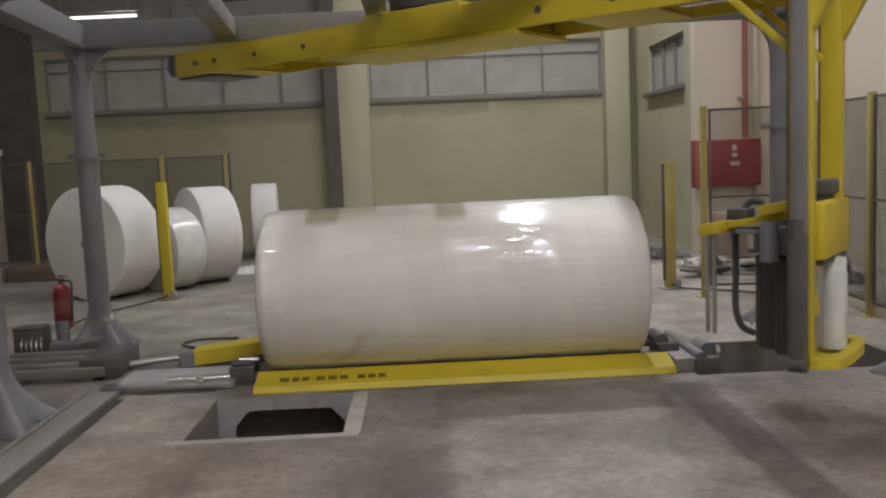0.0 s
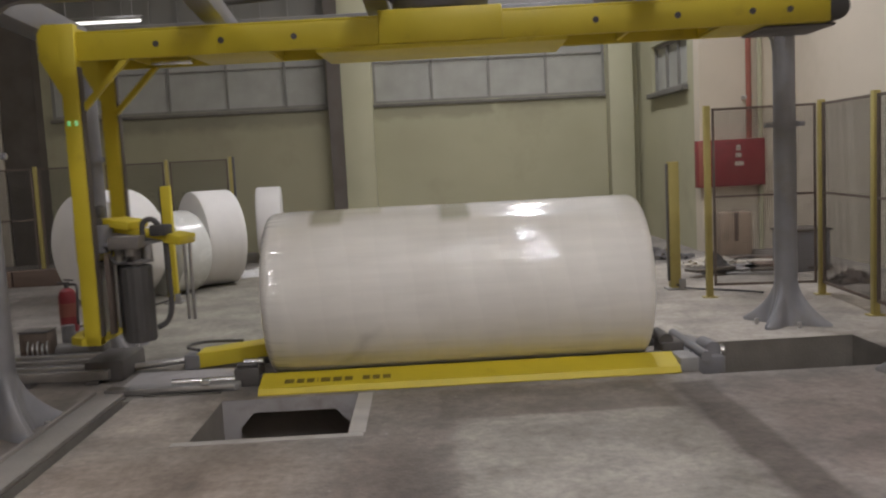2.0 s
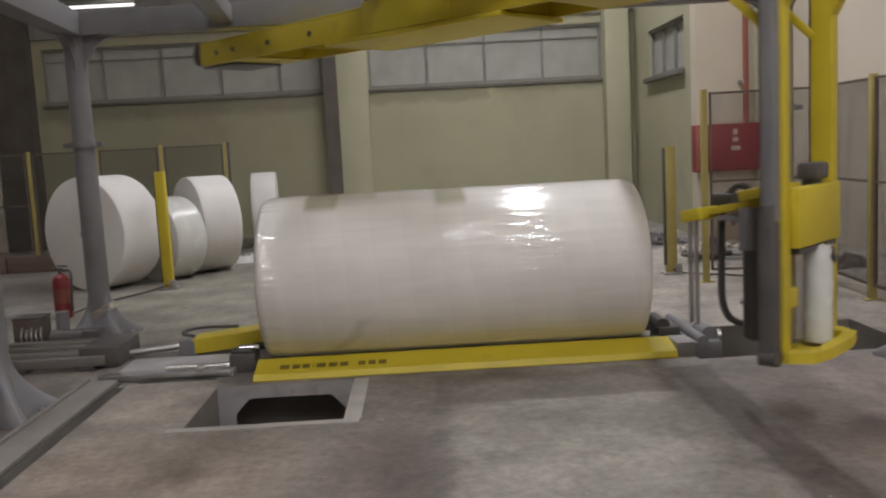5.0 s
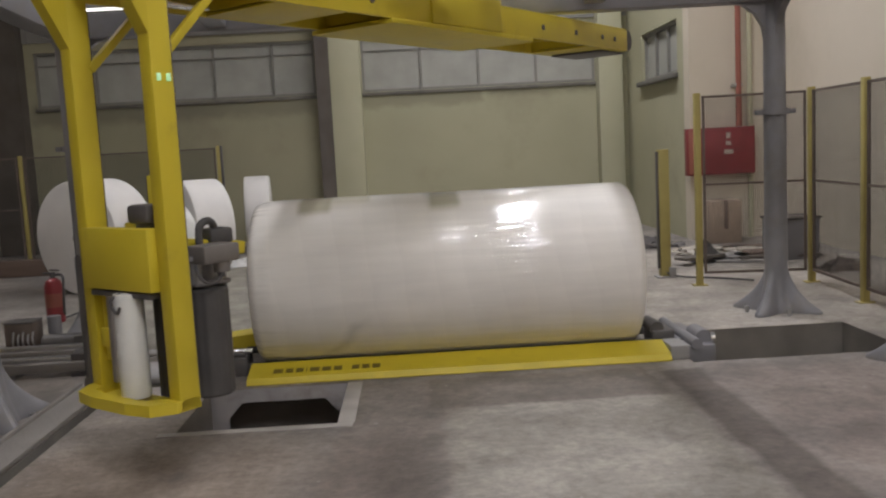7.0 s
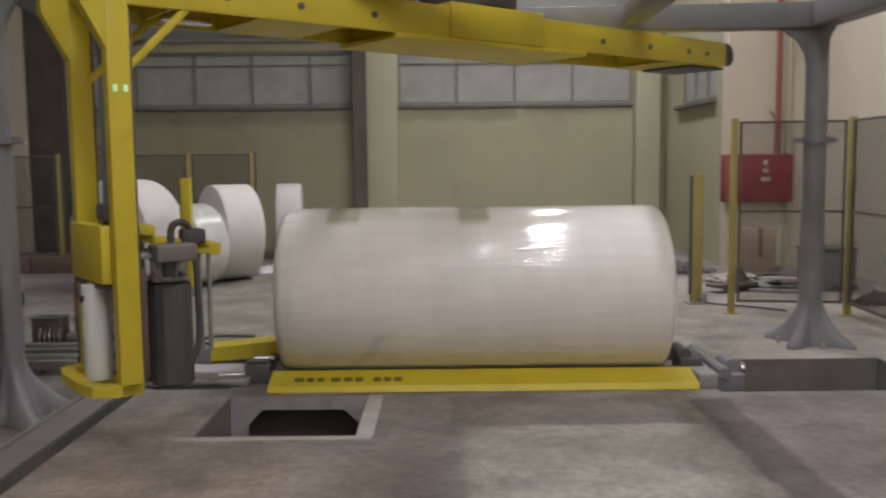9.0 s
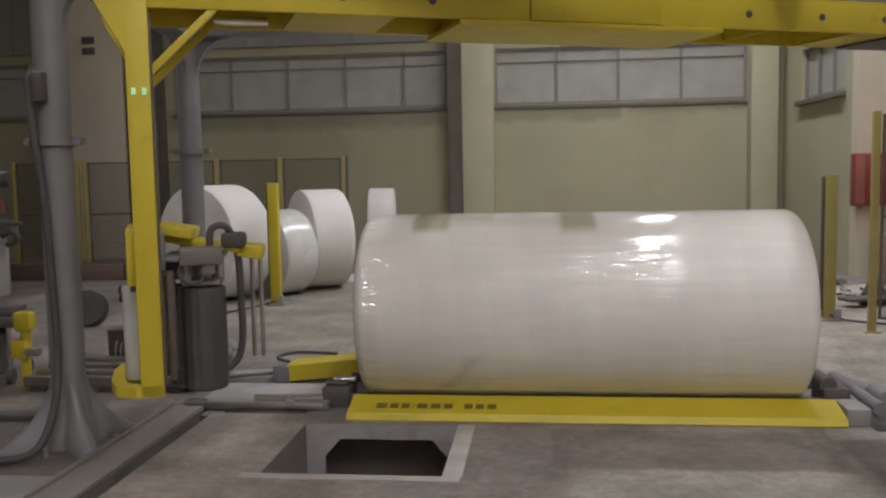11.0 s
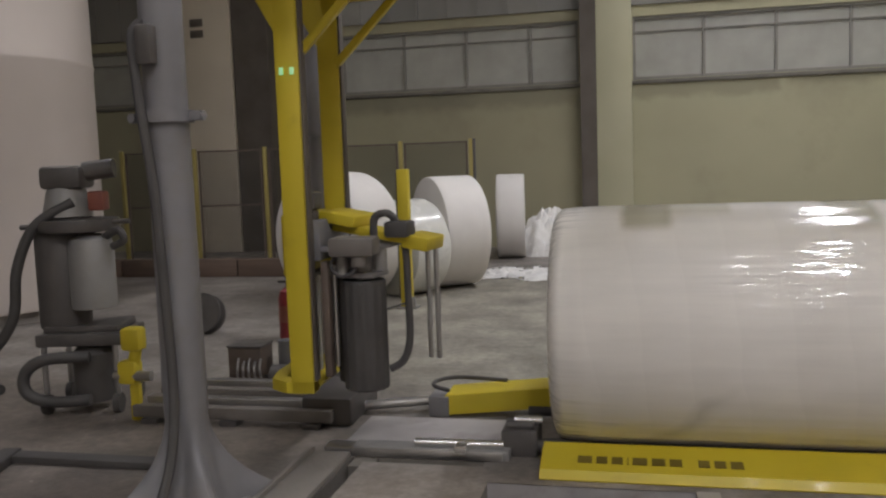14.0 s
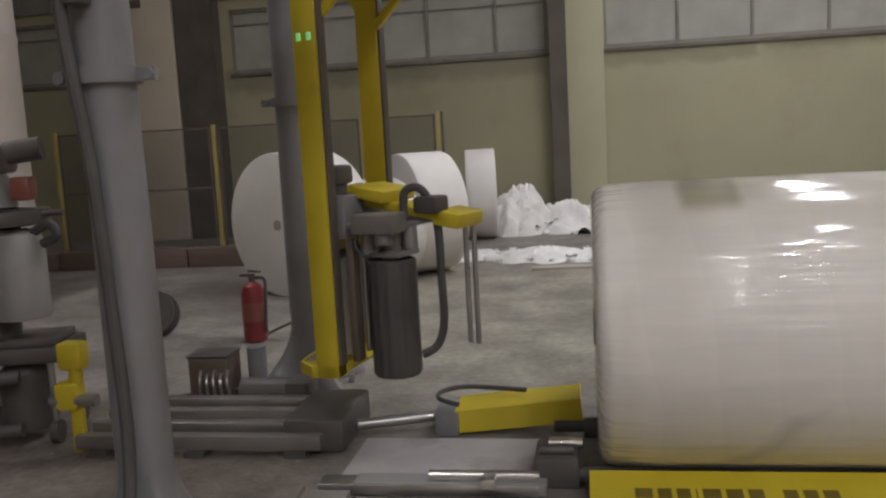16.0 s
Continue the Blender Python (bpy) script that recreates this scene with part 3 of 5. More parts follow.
def build_roll():
    x, y, z, r, h = ROLL
    bm = BM()
    c = 0.07
    q = 0.07
    r0 = r - 0.008
    prof = [(0.09, -h + 0.012), (r0 - q, -h)]
    for i in range(1, 9):
        a = radians(90 * i / 8)
        prof.append((r0 - q + q * math.sin(a), -h + q - q * math.cos(a)))
    for k in range(1, 60):
        u = -h + c + (2 * h - 2 * c) * k / 60
        prof.append((r + 0.0009 * noise.noise((u * 3.1, 0.3, 0)) - 0.008 * max(0.0, 1 - (u + h - c) / 0.25) ** 2, u))
    for i in range(0, 9):
        a = radians(90 * i / 8)
        prof.append((r - c + c * math.cos(a), h - c + c * math.sin(a)))
    prof.append((0.09, h - 0.012))
    lathe(bm, prof, 96, Matrix.Rotation(radians(90), 4, "Y"))
    roll = part("wrapped_jumbo_roll", bm, WRAP)
    roll.matrix_basis = pose(x, y, z)
    tagged(roll, "large white tissue roll in glossy stretch film, lying on rollers", "paper roll")
    for s in (-1, 1):
        bm = BM()
        lathe(bm, [(0.06, s * (h - 0.1)), (0.088, s * (h - 0.1)), (0.088, s * (h + 0.004)), (0.06, s * (h + 0.004))], 32, Matrix.Rotation(radians(90), 4, "Y"))
        part("core", bm, CORE, roll, "grey card core")


def build_bed():
    """Two long drive rollers under yellow covers on which the roll lies."""
    bed = thing("roller_bed", 1.15, 6.35, 0, "low yellow roller bed with steel rollers under the roll", "roller bed")
    # front cover: a bent plate that slopes up from the floor
    a, b = -0.25 - 1.15, 2.66 - 1.15
    prof = [(-0.63, 0.002), (-0.632, 0.008), (-0.605, 0.045), (-0.38, 0.1), (-0.38, 0.085), (-0.595, 0.032), (-0.61, 0.002)]
    bm = prism(BM(), [(-p, q) for p, q in prof], a, b, Matrix(((0, 1, 0, 0), (-1, 0, 0, 0), (0, 0, 1, 0), (0, 0, 0, 1))))
    cover = part("front_cover", bm, YELLOW, bed, "sloping yellow steel cover with dark lettering", smooth=False)
    # lettering as plain bars, lying on the slope
    slope = Matrix.Translation((-0.08 - 1.15, -0.55, 0.0588)) @ Matrix.Rotation(math.atan2(0.055, 0.225), 4, "X")
    widths = [0.085, 0.07, 0.07, 0.025, 0.085, 0.08, 0.075, 0.0, 0.07, 0.07, 0.075]
    u = 0.0
    for w in widths:
        if w:
            part("letter_bar", box(BM(), u, u + w - 0.02, 0.004, 0.06, 0.0, 0.003, turn=slope), LETTER, cover, smooth=False)
            u += w
        else:
            u += 0.05
    bm = BM()
    box(bm, b, b + 0.13, -0.6, -0.36, 0.0, 0.1, 0.01)
    part("end_plate", bm, PALE_STEEL, bed, "pale steel end plate")
    # rear cover, mirrored, longer towards the left
    bm = prism(BM(), [(p, q) for p, q in ((0.34, 0.0), (0.34, 0.135), (0.4, 0.14), (0.66, 0.02), (0.66, 0.0))], -1.33, 1.5, Matrix(((0, 1, 0, 0), (1, 0, 0, 0), (0, 0, 1, 0), (0, 0, 0, 1))))
    part("rear_cover", bm, YELLOW, bed, "yellow steel rear cover", smooth=False)
    lift = Matrix.Translation((-2.03, 0.29, 0.012)) @ Matrix.Rotation(radians(-5.5), 4, "Y")
    bm = box(BM(), 0.0, 0.61, 0.0, 0.012, 0.0, 0.115, 0.003, turn=lift)
    box(bm, 0.0, 0.61, 0.012, 0.25, 0.1, 0.115, 0.003, turn=lift)
    box(bm, 0.0, 0.012, 0.012, 0.25, 0.0, 0.1, turn=lift)
    part("rear_end_cover", bm, YELLOW, bed, "loose tilted yellow end cover", smooth=False)
    bm = BM()
    hose(bm, [(-2.02, 0.3, 0.155), (-2.12, 0.36, 0.165), (-2.13, 0.5, 0.16), (-2.0, 0.55, 0.17), (-1.7, 0.42, 0.19)], 0.012)
    part("cable_loop", bm, RUBBER, bed)
    bm = BM()
    box(bm, -2.14, -2.02, 0.28, 0.5, 0.0, 0.12, 0.01)
    part("rear_end_block", bm, GREY, bed)
    # rollers, tucked under the covers
    for y in (-0.3, 0.3):
        bm = rod(BM(), (-1.42, y, 0.038), (1.58, y, 0.038), 0.05, seg=32)
        rod(bm, (-1.56, y, 0.05), (-1.42, y, 0.05), 0.03, seg=20)
        rod(bm, (1.58, y, 0.05), (1.74, y, 0.05), 0.03, seg=20)
        part("drive_roller", bm, RUBBER, bed, "black rubber drive roller")
    # bearing blocks and drive at both ends
    bm = BM()
    box(bm, -1.62, -1.44, -0.34, -0.1, 0.0, 0.13, 0.012)
    rod(bm, (-1.6, -0.28, 0.145), (-1.46, -0.28, 0.145), 0.02)
    part("bearing_block", bm, BLACK, bed, "black bearing block")
    bm = rod(BM(), (-1.565, -0.21, 0.15), (-1.425, -0.21, 0.15), 0.026, seg=20)
    part("bright_shaft", bm, BRIGHT, bed, "shiny steel shaft end")
    bm = BM()
    box(bm, 1.46, 1.62, -0.33, -0.08, 0.0, 0.15, 0.012)
    rod(bm, (1.5, -0.3, 0.16), (1.5, -0.05, 0.16), 0.05)
    part("bearing_block", bm, BLACK, bed, "black bearing block")
    bm = BM()
    box(bm, 1.66, 1.86, -0.5, 0.28, -0.05, 0.07, 0.01)
    rod(bm, (1.72, -0.52, 0.08), (1.72, 0.3, 0.08), 0.04)
    rod(bm, (1.8, -0.42, 0.1), (1.8, -0.2, 0.1), 0.06)
    part("end_frame", bm, GREY, bed)
    bm = rod(BM(), (1.84, -0.42, 0.1), (1.87, -0.42, 0.1), 0.045, seg=24)
    part("wheel_disc", bm, BRIGHT, bed)
    # steel box over the front pit with a dark chamfered opening
    bm = BM()
    w0, w1, zt, zb = -1.63, -0.71, 0.0, -1.0
    ol = [(-1.52, -1.0), (-1.52, -0.2), (-1.42, -0.09), (-0.87, -0.09), (-0.77, -0.2), (-0.77, -1.0)]
    pts_o = [(w0, zb), (w0, -0.3), (w0, zt), (w1, zt), (w1, -0.3), (w1, zb)]
    for yy in (-0.7, -0.66):
        vo = [bm.verts.new((p, yy, q)) for p, q in pts_o]
        vi = [bm.verts.new((p, yy, q)) for p, q in ol]
        for i in range(5):
            bm.faces.new((vo[i], vo[i + 1], vi[i + 1], vi[i]))
    part("pit_face_plate", bm, PLATE, bed, "grey steel plate with a chamfered opening", smooth=False)


def build_left_ground():
    """Steel edging, plates and rails on the floor beside the roller bed."""
    t = thing("channel_edging", -1.2, 5.9, 0, "grey steel angle edging along the floor channel", "steel edging")
    bm = BM()
    box(bm, -0.22, -0.022, -4.9, 0.02, 0.0, 0.028, 0.006)
    box(bm, -0.24, -0.215, -4.9, 0.02, 0.0, 0.05, 0.005)
    part("long_angle", bm, PIT, t)
    bm = BM()
    box(bm, -0.02, 0.78, 0.035, 0.15, 0.0, 0.05, 0.006)
    part("cross_angle", bm, PALE_STEEL, t)
    bm = BM()
    box(bm, 0.52, 0.58, -0.02, 0.06, 0.05, 0.09, 0.006)
    rod(bm, (0.3, 0.08, 0.07), (0.75, 0.08, 0.07), 0.022)
    part("clamp", bm, BRIGHT, t, "shiny steel clamp")
    p = thing("floor_plate", -0.75, 6.35, 0, "dusty pale steel plate lying on the floor", "steel plate")
    bm = BM()
    box(bm, -0.56, 0.28, -0.3, 0.2, 0.0, 0.022, 0.005)
    part("plate", bm, PLATE, p)
    bm = BM()
    box(bm, -0.62, 0.3, -0.42, -0.31, 0.0, 0.045, 0.006)
    part("front_bar", bm, STEEL, p)
    g = thing("drive_shaft", -1.3, 6.75, 0, "dark steel shaft lying beside the roller bed", "shaft")
    bm = rod(BM(), (-0.25, -0.12, 0.04), (0.3, 0.02, 0.06), 0.028)
    rod(bm, (-0.32, -0.14, 0.04), (-0.2, -0.11, 0.04), 0.045)
    part("rod", bm, STEEL, g)
    # transfer rails
    r = thing("transfer_rail", -2.1, 6.62, 0, "dark steel transfer rail on the floor", "rail")
    for k, (y, m) in enumerate(((-0.24, BROWN_GREY), (-0.08, STEEL), (0.08, BROWN_GREY), (0.24, STEEL))):
        bm = BM()
        box(bm, -0.62, 0.62, y - 0.035, y + 0.035, 0.03, 0.1 + 0.012 * k, 0.006)
        part("rail_bar", bm, m, r)
    for x in (-0.5, 0.0, 0.5):
        part("sleeper", box(BM(), x - 0.05, x + 0.05, -0.3, 0.3, 0.0, 0.029), BLACK, r, smooth=False)
    bm = BM()
    box(bm, 0.42, 0.72, -0.22, 0.3, 0.0, 0.16, 0.02)
    part("end_stop", bm, BLACK, r)
    bm = BM()
    box(bm, 0.62, 0.8, -0.12, 0.0, 0.1, 0.16, 0.01, turn=Matrix.Rotation(radians(-25), 4, "Y"))
    part("tip_plate", bm, BRIGHT, r)
    # steel floor plates left of the channel
    s = thing("floor_plate", -1.75, 4.4, 0, "grey steel floor plate by the gantry leg", "steel plate")
    bm = BM()
    box(bm, -0.75, 0.38, -0.9, 0.25, 0.0, 0.012, 0.004)
    part("plate", bm, PALE_STEEL, s)
    d = thing("cable_duct", -2.6, 5.1, 0, "dark steel cable duct along the floor", "cable duct")
    part("duct", box(BM(), -0.38, 0.5, 0.5, 0.6, 0.0, 0.04, 0.008), RUBBER, d)
    part("duct", box(BM(), -0.05, 0.05, -0.95, 0.0, 0.0, 0.05, 0.008, turn=Matrix.Translation((-0.42, 0.6, 0)) @ Matrix.Rotation(radians(14), 4, "Z")), RUBBER, d)


# ---- the gantry and the turning arm ----
LEGS = ((-1.72, 5.22), (-1.92, 7.58), (4.02, 7.22), (4.18, 5.25))


def leg_mesh():
    bm = BM()
    prof = []
    for k in range(11):
        u = k / 10
        prof.append((0.02 + 0.48 * u, 0.094 + 0.25 * (1 - u) ** 2.6))
    prof += [(1.6, 0.09), (2.6, 0.088)]
    prof = [(0.0, 0.345)] + prof
    rings = []
    for z, r in prof:
        ring = []
        extra = max(0.0, (r - 0.096))
        for i in range(64):
            a = 2 * math.pi * i / 64
            fin = 0.5 + 0.5 * math.cos(4 * a - math.pi)
            rr = 0.09 + extra * (0.3 + 0.9 * fin ** 3) if r > 0.096 else r
            ring.append(bm.verts.new((rr * math.cos(a), rr * math.sin(a), z)))
        rings.append(ring)
    for lo, hi in zip(rings, rings[1:]):
        for i in range(64):
            bm.faces.new((lo[i], lo[(i + 1) % 64], hi[(i + 1) % 64], hi[i]))
    bm.faces.new(rings[0][::-1])
    bm.faces.new(rings[-1])
    return bm


def build_gantry():
    g = thing("gantry", PIVOT[0], PIVOT[1], 0, "grey painted steel gantry frame on four flared legs", "gantry")
    ox, oy = PIVOT
    zb, zt = 2.6, 2.8
    for k, (x, y) in enumerate(LEGS):
        leg = part("leg", leg_mesh(), GREY, g)
        leg.matrix_basis = pose(x - ox, y - oy, 0)
        bm = BM()
        lathe(bm, [(0.085, 1.67), (0.112, 1.67), (0.112, 1.72), (0.085, 1.72)], 24)
        for a in (0, 180):
            q = Matrix.Rotation(radians(a), 4, "Z")
            box(bm, 0.1, 0.17, -0.015, 0.015, 1.675, 1.715, turn=q)
            rod(bm, q @ Vector((0.15, -0.03, 1.695)), q @ Vector((0.15, 0.03, 1.695)), 0.02, seg=8)
        part("clamp_ring", bm, GREY, leg)
        for a in range(4):
            q = Matrix.Rotation(radians(90 * a), 4, "Z")
            part("anchor_bolt", rod(BM(), q @ Vector((0.26, 0, 0.0)), q @ Vector((0.26, 0, 0.05)), 0.018, seg=6), STEEL, leg)
        # curved gusset under the beams
        sx = 1 if x < ox else -1
        sy = 1 if y < oy else -1
        bm = BM()
        arc = [(0.08, zb), (0.08, zb - 0.32)] + [(0.08 + 0.3 * (1 - math.cos(radians(a))), zb - 0.32 + 0.32 * math.sin(radians(a))) for a in (22, 45, 68, 90)]
        prism(bm, [(sx * p, q) for p, q in arc], -0.03, 0.03)
        prism(bm, arc, -0.03, 0.03, Matrix.Rotation(radians(90 * sy), 4, "Z"))
        part("gusset", bm, GREY, leg, smooth=False)
    (x1, y1), (x2, y2), (x3, y3), (x4, y4) = [(x - ox, y - oy) for x, y in LEGS]

    def beam(nm, a, b, w=0.2, z0=zb, z1=zt):
        d = Vector((b[0] - a[0], b[1] - a[1], 0))
        m = Matrix.Translation(((a[0] + b[0]) / 2, (a[1] + b[1]) / 2, 0)) @ Matrix.Rotation(math.atan2(d.y, d.x), 4, "Z")
        bm = BM()
        box(bm, -d.length / 2, d.length / 2, -w / 2, w / 2, z0, z1, 0.008)
        ob = part(nm, bm, GREY, g)
        ob.matrix_basis = m
        return ob

    front = beam("cross_beam", (x1 - 0.1, y1), (x4 + 0.1, y4))
    beam("cross_beam", (x2 - 0.1, y2), (x3 + 0.1, y3))
    beam("side_beam", (x1, y1 + 0.1), (x2, y2 - 0.1))
    beam("side_beam", (x4, y4 + 0.1), (x3, y3 - 0.1))
    beam("inner_beam", (-1.55, y1 + 0.1), (-1.75, y2 - 0.12), 0.16, 2.63, 2.78)
    beam("inner_beam", (1.35, y1 + 0.1), (1.35, y3 - 0.12), 0.16, 2.63, 2.78)
    beam("inner_beam", (-0.45, y1 + 0.1), (-0.45, y2 - 0.22), 0.16, 2.63, 2.78)
    u = -0.55
    for w in (0.13, 0.11, 0.11, 0.04, 0.13, 0.12, 0.12, 0.0, 0.11, 0.11, 0.12):
        if w:
            part("letter_bar", box(BM(), u, u + w - 0.025, -0.104, -0.099, 2.64, 2.75), BLACK, front, smooth=False)
        u += w if w else 0.08
    bm = BM()
    lathe(bm, [(0.28, 2.572), (0.33, 2.58), (0.34, 2.6), (0.34, 2.72), (0.32, 2.74), (0.32, 2.82), (0.2, 2.84)], 40)
    part("slewing_drive", bm, BLACK, g, "black round slewing drive")
    bm = BM()
    box(bm, 0.3, 0.62, -0.14, 0.14, 2.84, 3.08, 0.02)
    rod(bm, (0.0, 0, 2.9), (0.3, 0, 2.96), 0.12, seg=24)
    part("gear_motor", bm, GREY, g)
    bm = BM()
    hose(bm, [(-0.33, 0.1, 2.7), (-0.6, 0.2, 2.83), (-1.2, 0.4, 2.82), (-1.7, 0.6, 2.83)], 0.02)
    part("supply_cable", bm, RUBBER, g)
    # hose and box on the front left leg
    bm = BM()
    hose(bm, [(x1 - 0.05, y1 - 0.07, 2.08), (x1 - 0.068, y1 - 0.115, 2.02), (x1 - 0.065, y1 - 0.115, 1.9), (x1 - 0.045, y1 - 0.125, 1.72), (x1 - 0.01, y1 - 0.125, 1.4), (x1 + 0.01, y1 - 0.125, 0.9), (x1 + 0.025, y1 - 0.14, 0.5), (x1 + 0.035, y1 - 0.24, 0.22), (x1 - 0.02, y1 - 0.36, 0.05), (x1 - 0.25, y1 - 0.44, 0.03)], 0.022)
    part("leg_hose", bm, RUBBER, g, "black hose along the leg")
    bm = BM()
    box(bm, x1 - 0.04, x1 + 0.03, y1 - 0.15, y1 - 0.088, 1.9, 2.06, 0.012)
    part("junction_box", bm, BLACK, g)


def fluted(bm, r, z0, z1, m, flutes=14):
    """An upright roller with shallow flutes along it and rounded ends."""
    rings = []
    seg = flutes * 6
    for k, z in ((0.4, z0), (0.92, z0), (1.0, z0 + 0.012), (1.0, z1 - 0.012), (0.92, z1), (0.4, z1)):
        ring = []
        for i in range(seg):
            a = 2 * math.pi * i / seg
            rr = r * k * (1 + 0.02 * math.cos(flutes * a))
            ring.append(bm.verts.new(m @ Vector((rr * math.cos(a), rr * math.sin(a), z))))
        rings.append(ring)
    for lo, hi in zip(rings, rings[1:]):
        for i in range(seg):
            bm.faces.new((lo[i], lo[(i + 1) % seg], hi[(i + 1) % seg], hi[i]))
    bm.faces.new(rings[0][::-1])
    bm.faces.new(rings[-1])
    return bm


def build_arm():
    arm = thing("winding_arm", PIVOT[0], PIVOT[1], 0, "yellow rotating winding arm that carries a film carriage", "winding arm")
    z0, z1 = 2.34, 2.54
    R = 2.557
    # beam: a shallow open channel, recessed underneath
    bm = BM()
    box(bm, -2.62, R + 0.05, -0.31, 0.31, z1 - 0.02, z1, 0.004)
    for s in (-1, 1):
        box(bm, -2.62, R + 0.05, s * 0.3 - 0.015, s * 0.3 + 0.015, z0 + (0.0), z1 - 0.02, 0.004)
    for a, b in ((-2.62, -1.9), (-0.75, 0.75), (1.2, 1.75)):
        box(bm, a, b, -0.285, 0.285, z0, z0 + 0.015, 0.004)
    for x in (-1.9, -1.3, -0.75, 0.75, 1.2, 1.75, 2.2):
        box(bm, x - 0.01, x + 0.01, -0.285, 0.285, z0 + 0.02, z1 - 0.02)
    part("beam", bm, YELLOW, arm)
    bm = BM()
    box(bm, -0.85, 0.85, -0.34, 0.34, z0 - 0.035, z0 - 0.004, 0.006)
    box(bm, -0.42, 0.42, -0.335, 0.335, z0, z1 + 0.03, 0.01)
    part("hub_plate", bm, YELLOW, arm)
    for s in (-1, 1):
        for x in (-2.35, -2.1, -1.6, -1.05, 1.0, 1.5, 1.95):
            part("bolt", rod(BM(), (x, s * 0.31, z0 + 0.09), (x, s * 0.322, z0 + 0.09), 0.022, seg=10), BLACK, arm)
    bm = rod(BM(), (-2.66, -0.3, z0 + 0.1), (-2.66, 0.3, z0 + 0.1), 0.095, seg=24)
    part("end_roller", bm, RUBBER, arm, "black rubber end roller")
    bm = BM()
    box(bm, -2.68, -2.2, -0.25, 0.25, z0 - 0.02, z0 - 0.004, 0.004)
    part("dark_plate", bm, BLACK, arm)
    bm = BM()
    box(bm, 1.85, 2.15, -0.2, -0.12, z0 + 0.005, z0 + 0.05, 0.004)
    part("sensor_strip", bm, BRIGHT, arm)
    # two posts with outward gussets at the top
    for s in (-1, 1):
        y = s * 0.318
        bm = BM()
        box(bm, R - 0.06, R + 0.055, y - 0.042, y + 0.042, 0.36, z1 + 0.05, 0.006)
        prism(bm, [(R + 0.05, 2.1), (R + 0.19, 2.36), (R + 0.19, 2.53), (R + 0.15, 2.59), (R + 0.05, 2.59)], y - 0.042, y + 0.042)
        part("post", bm, YELLOW, arm)
        bm = BM()
        box(bm, R - 0.073, R - 0.061, y - 0.03, y + 0.03, 0.42, 2.3, 0.002)
        part("guide_rail", bm, DARK_STEEL, arm, "dark guide rail")
        # brace to the beam
        bm = BM()
        box(bm, -0.24, 0.24, -0.02, 0.02, -0.02, 0.02, 0.004, turn=Matrix.Translation((R - 0.22, y * 0.9, 2.18)) @ Matrix.Rotation(radians(45), 4, "Y"))
        part("brace", bm, YELLOW, arm)
    bm = BM()
    box(bm, R - 0.05, R + 0.05, -0.274, 0.274, z1 - 0.13, z1 + 0.03, 0.006)
    part("head_plate", bm, YELLOW, arm)
    # bowed tray between the posts
    bm = BM()
    pts = [(R - 0.06, -0.36), (R + 0.08, -0.36), (R + 0.18, -0.29), (R + 0.21, -0.14), (R + 0.21, 0.14), (R + 0.18, 0.29), (R + 0.08, 0.36), (R - 0.06, 0.36)]
    inn = [(R - 0.06, -0.274), (R + 0.05, -0.274), (R + 0.12, -0.24), (R + 0.14, -0.12), (R + 0.14, 0.12), (R + 0.12, 0.24), (R + 0.05, 0.274), (R - 0.06, 0.274)]
    lo = [bm.verts.new((x, y, 0.362)) for x, y in pts]
    hi = [bm.verts.new((x, y, 0.418)) for x, y in pts]
    li = [bm.verts.new((x, y, 0.362)) for x, y in inn]
    hn = [bm.verts.new((x, y, 0.418)) for x, y in inn]
    for i in range(7):
        bm.faces.new((lo[i], lo[i + 1], hi[i + 1], hi[i]))
        bm.faces.new((li[i], hn[i], hn[i + 1], li[i + 1]))
        bm.faces.new((hi[i], hi[i + 1], hn[i + 1], hn[i]))
        bm.faces.new((lo[i], li[i], li[i + 1], lo[i + 1]))
    bm.faces.new((lo[0], hi[0], hn[0], li[0]))
    bm.faces.new((lo[7], li[7], hn[7], hi[7]))
    box(bm, R - 0.05, R + 0.15, -0.274, 0.274, 0.366, 0.376)
    part("tray", bm, YELLOW, arm, smooth=False)
    # grey cable guide on the leading post, with a dark box at its foot
    bm = BM()
    box(bm, R - 0.03, R + 0.04, -0.435, -0.362, 1.08, 2.5, 0.006)
    part("cable_guide", bm, GREY, arm)
    bm = BM()
    box(bm, R - 0.045, R + 0.045, -0.45, -0.362, 0.4, 1.08, 0.02)
    rod(bm, (R - 0.045, -0.41, 0.4), (R + 0.045, -0.41, 0.4), 0.048, seg=24)
    rod(bm, (R, -0.42, 1.06), (R, -0.42, 1.16), 0.04, seg=20)
    part("drive_box", bm, BLACK, arm)
    for x in (-0.03, 0.022):
        part("indicator_lamp", box(BM(), R + x - 0.011, R + x + 0.011, 0.36, 0.368, 1.9, 1.935, 0.003), GREEN_GLOW, arm, "small green indicator light")
    # film carriage
    car = part("film_carriage", box(BM(), R + 0.02, R + 0.1, -0.272, 0.272, 0.93, 1.23, 0.008), YELLOW, arm, "yellow carriage plate")
    bm = BM()
    box(bm, R - 0.09, R + 0.02, -0.25, 0.25, 1.0, 1.2, 0.01)
    part("carriage_body", bm, GREY, car)
    bm = BM()
    rod(bm, (R, 0.14, 1.2), (R, 0.14, 1.25), 0.05)
    box(bm, R - 0.06, R + 0.06, 0.07, 0.23, 1.25, 1.34, 0.02)
    part("motor", bm, BLACK, car)
    bm = BM()
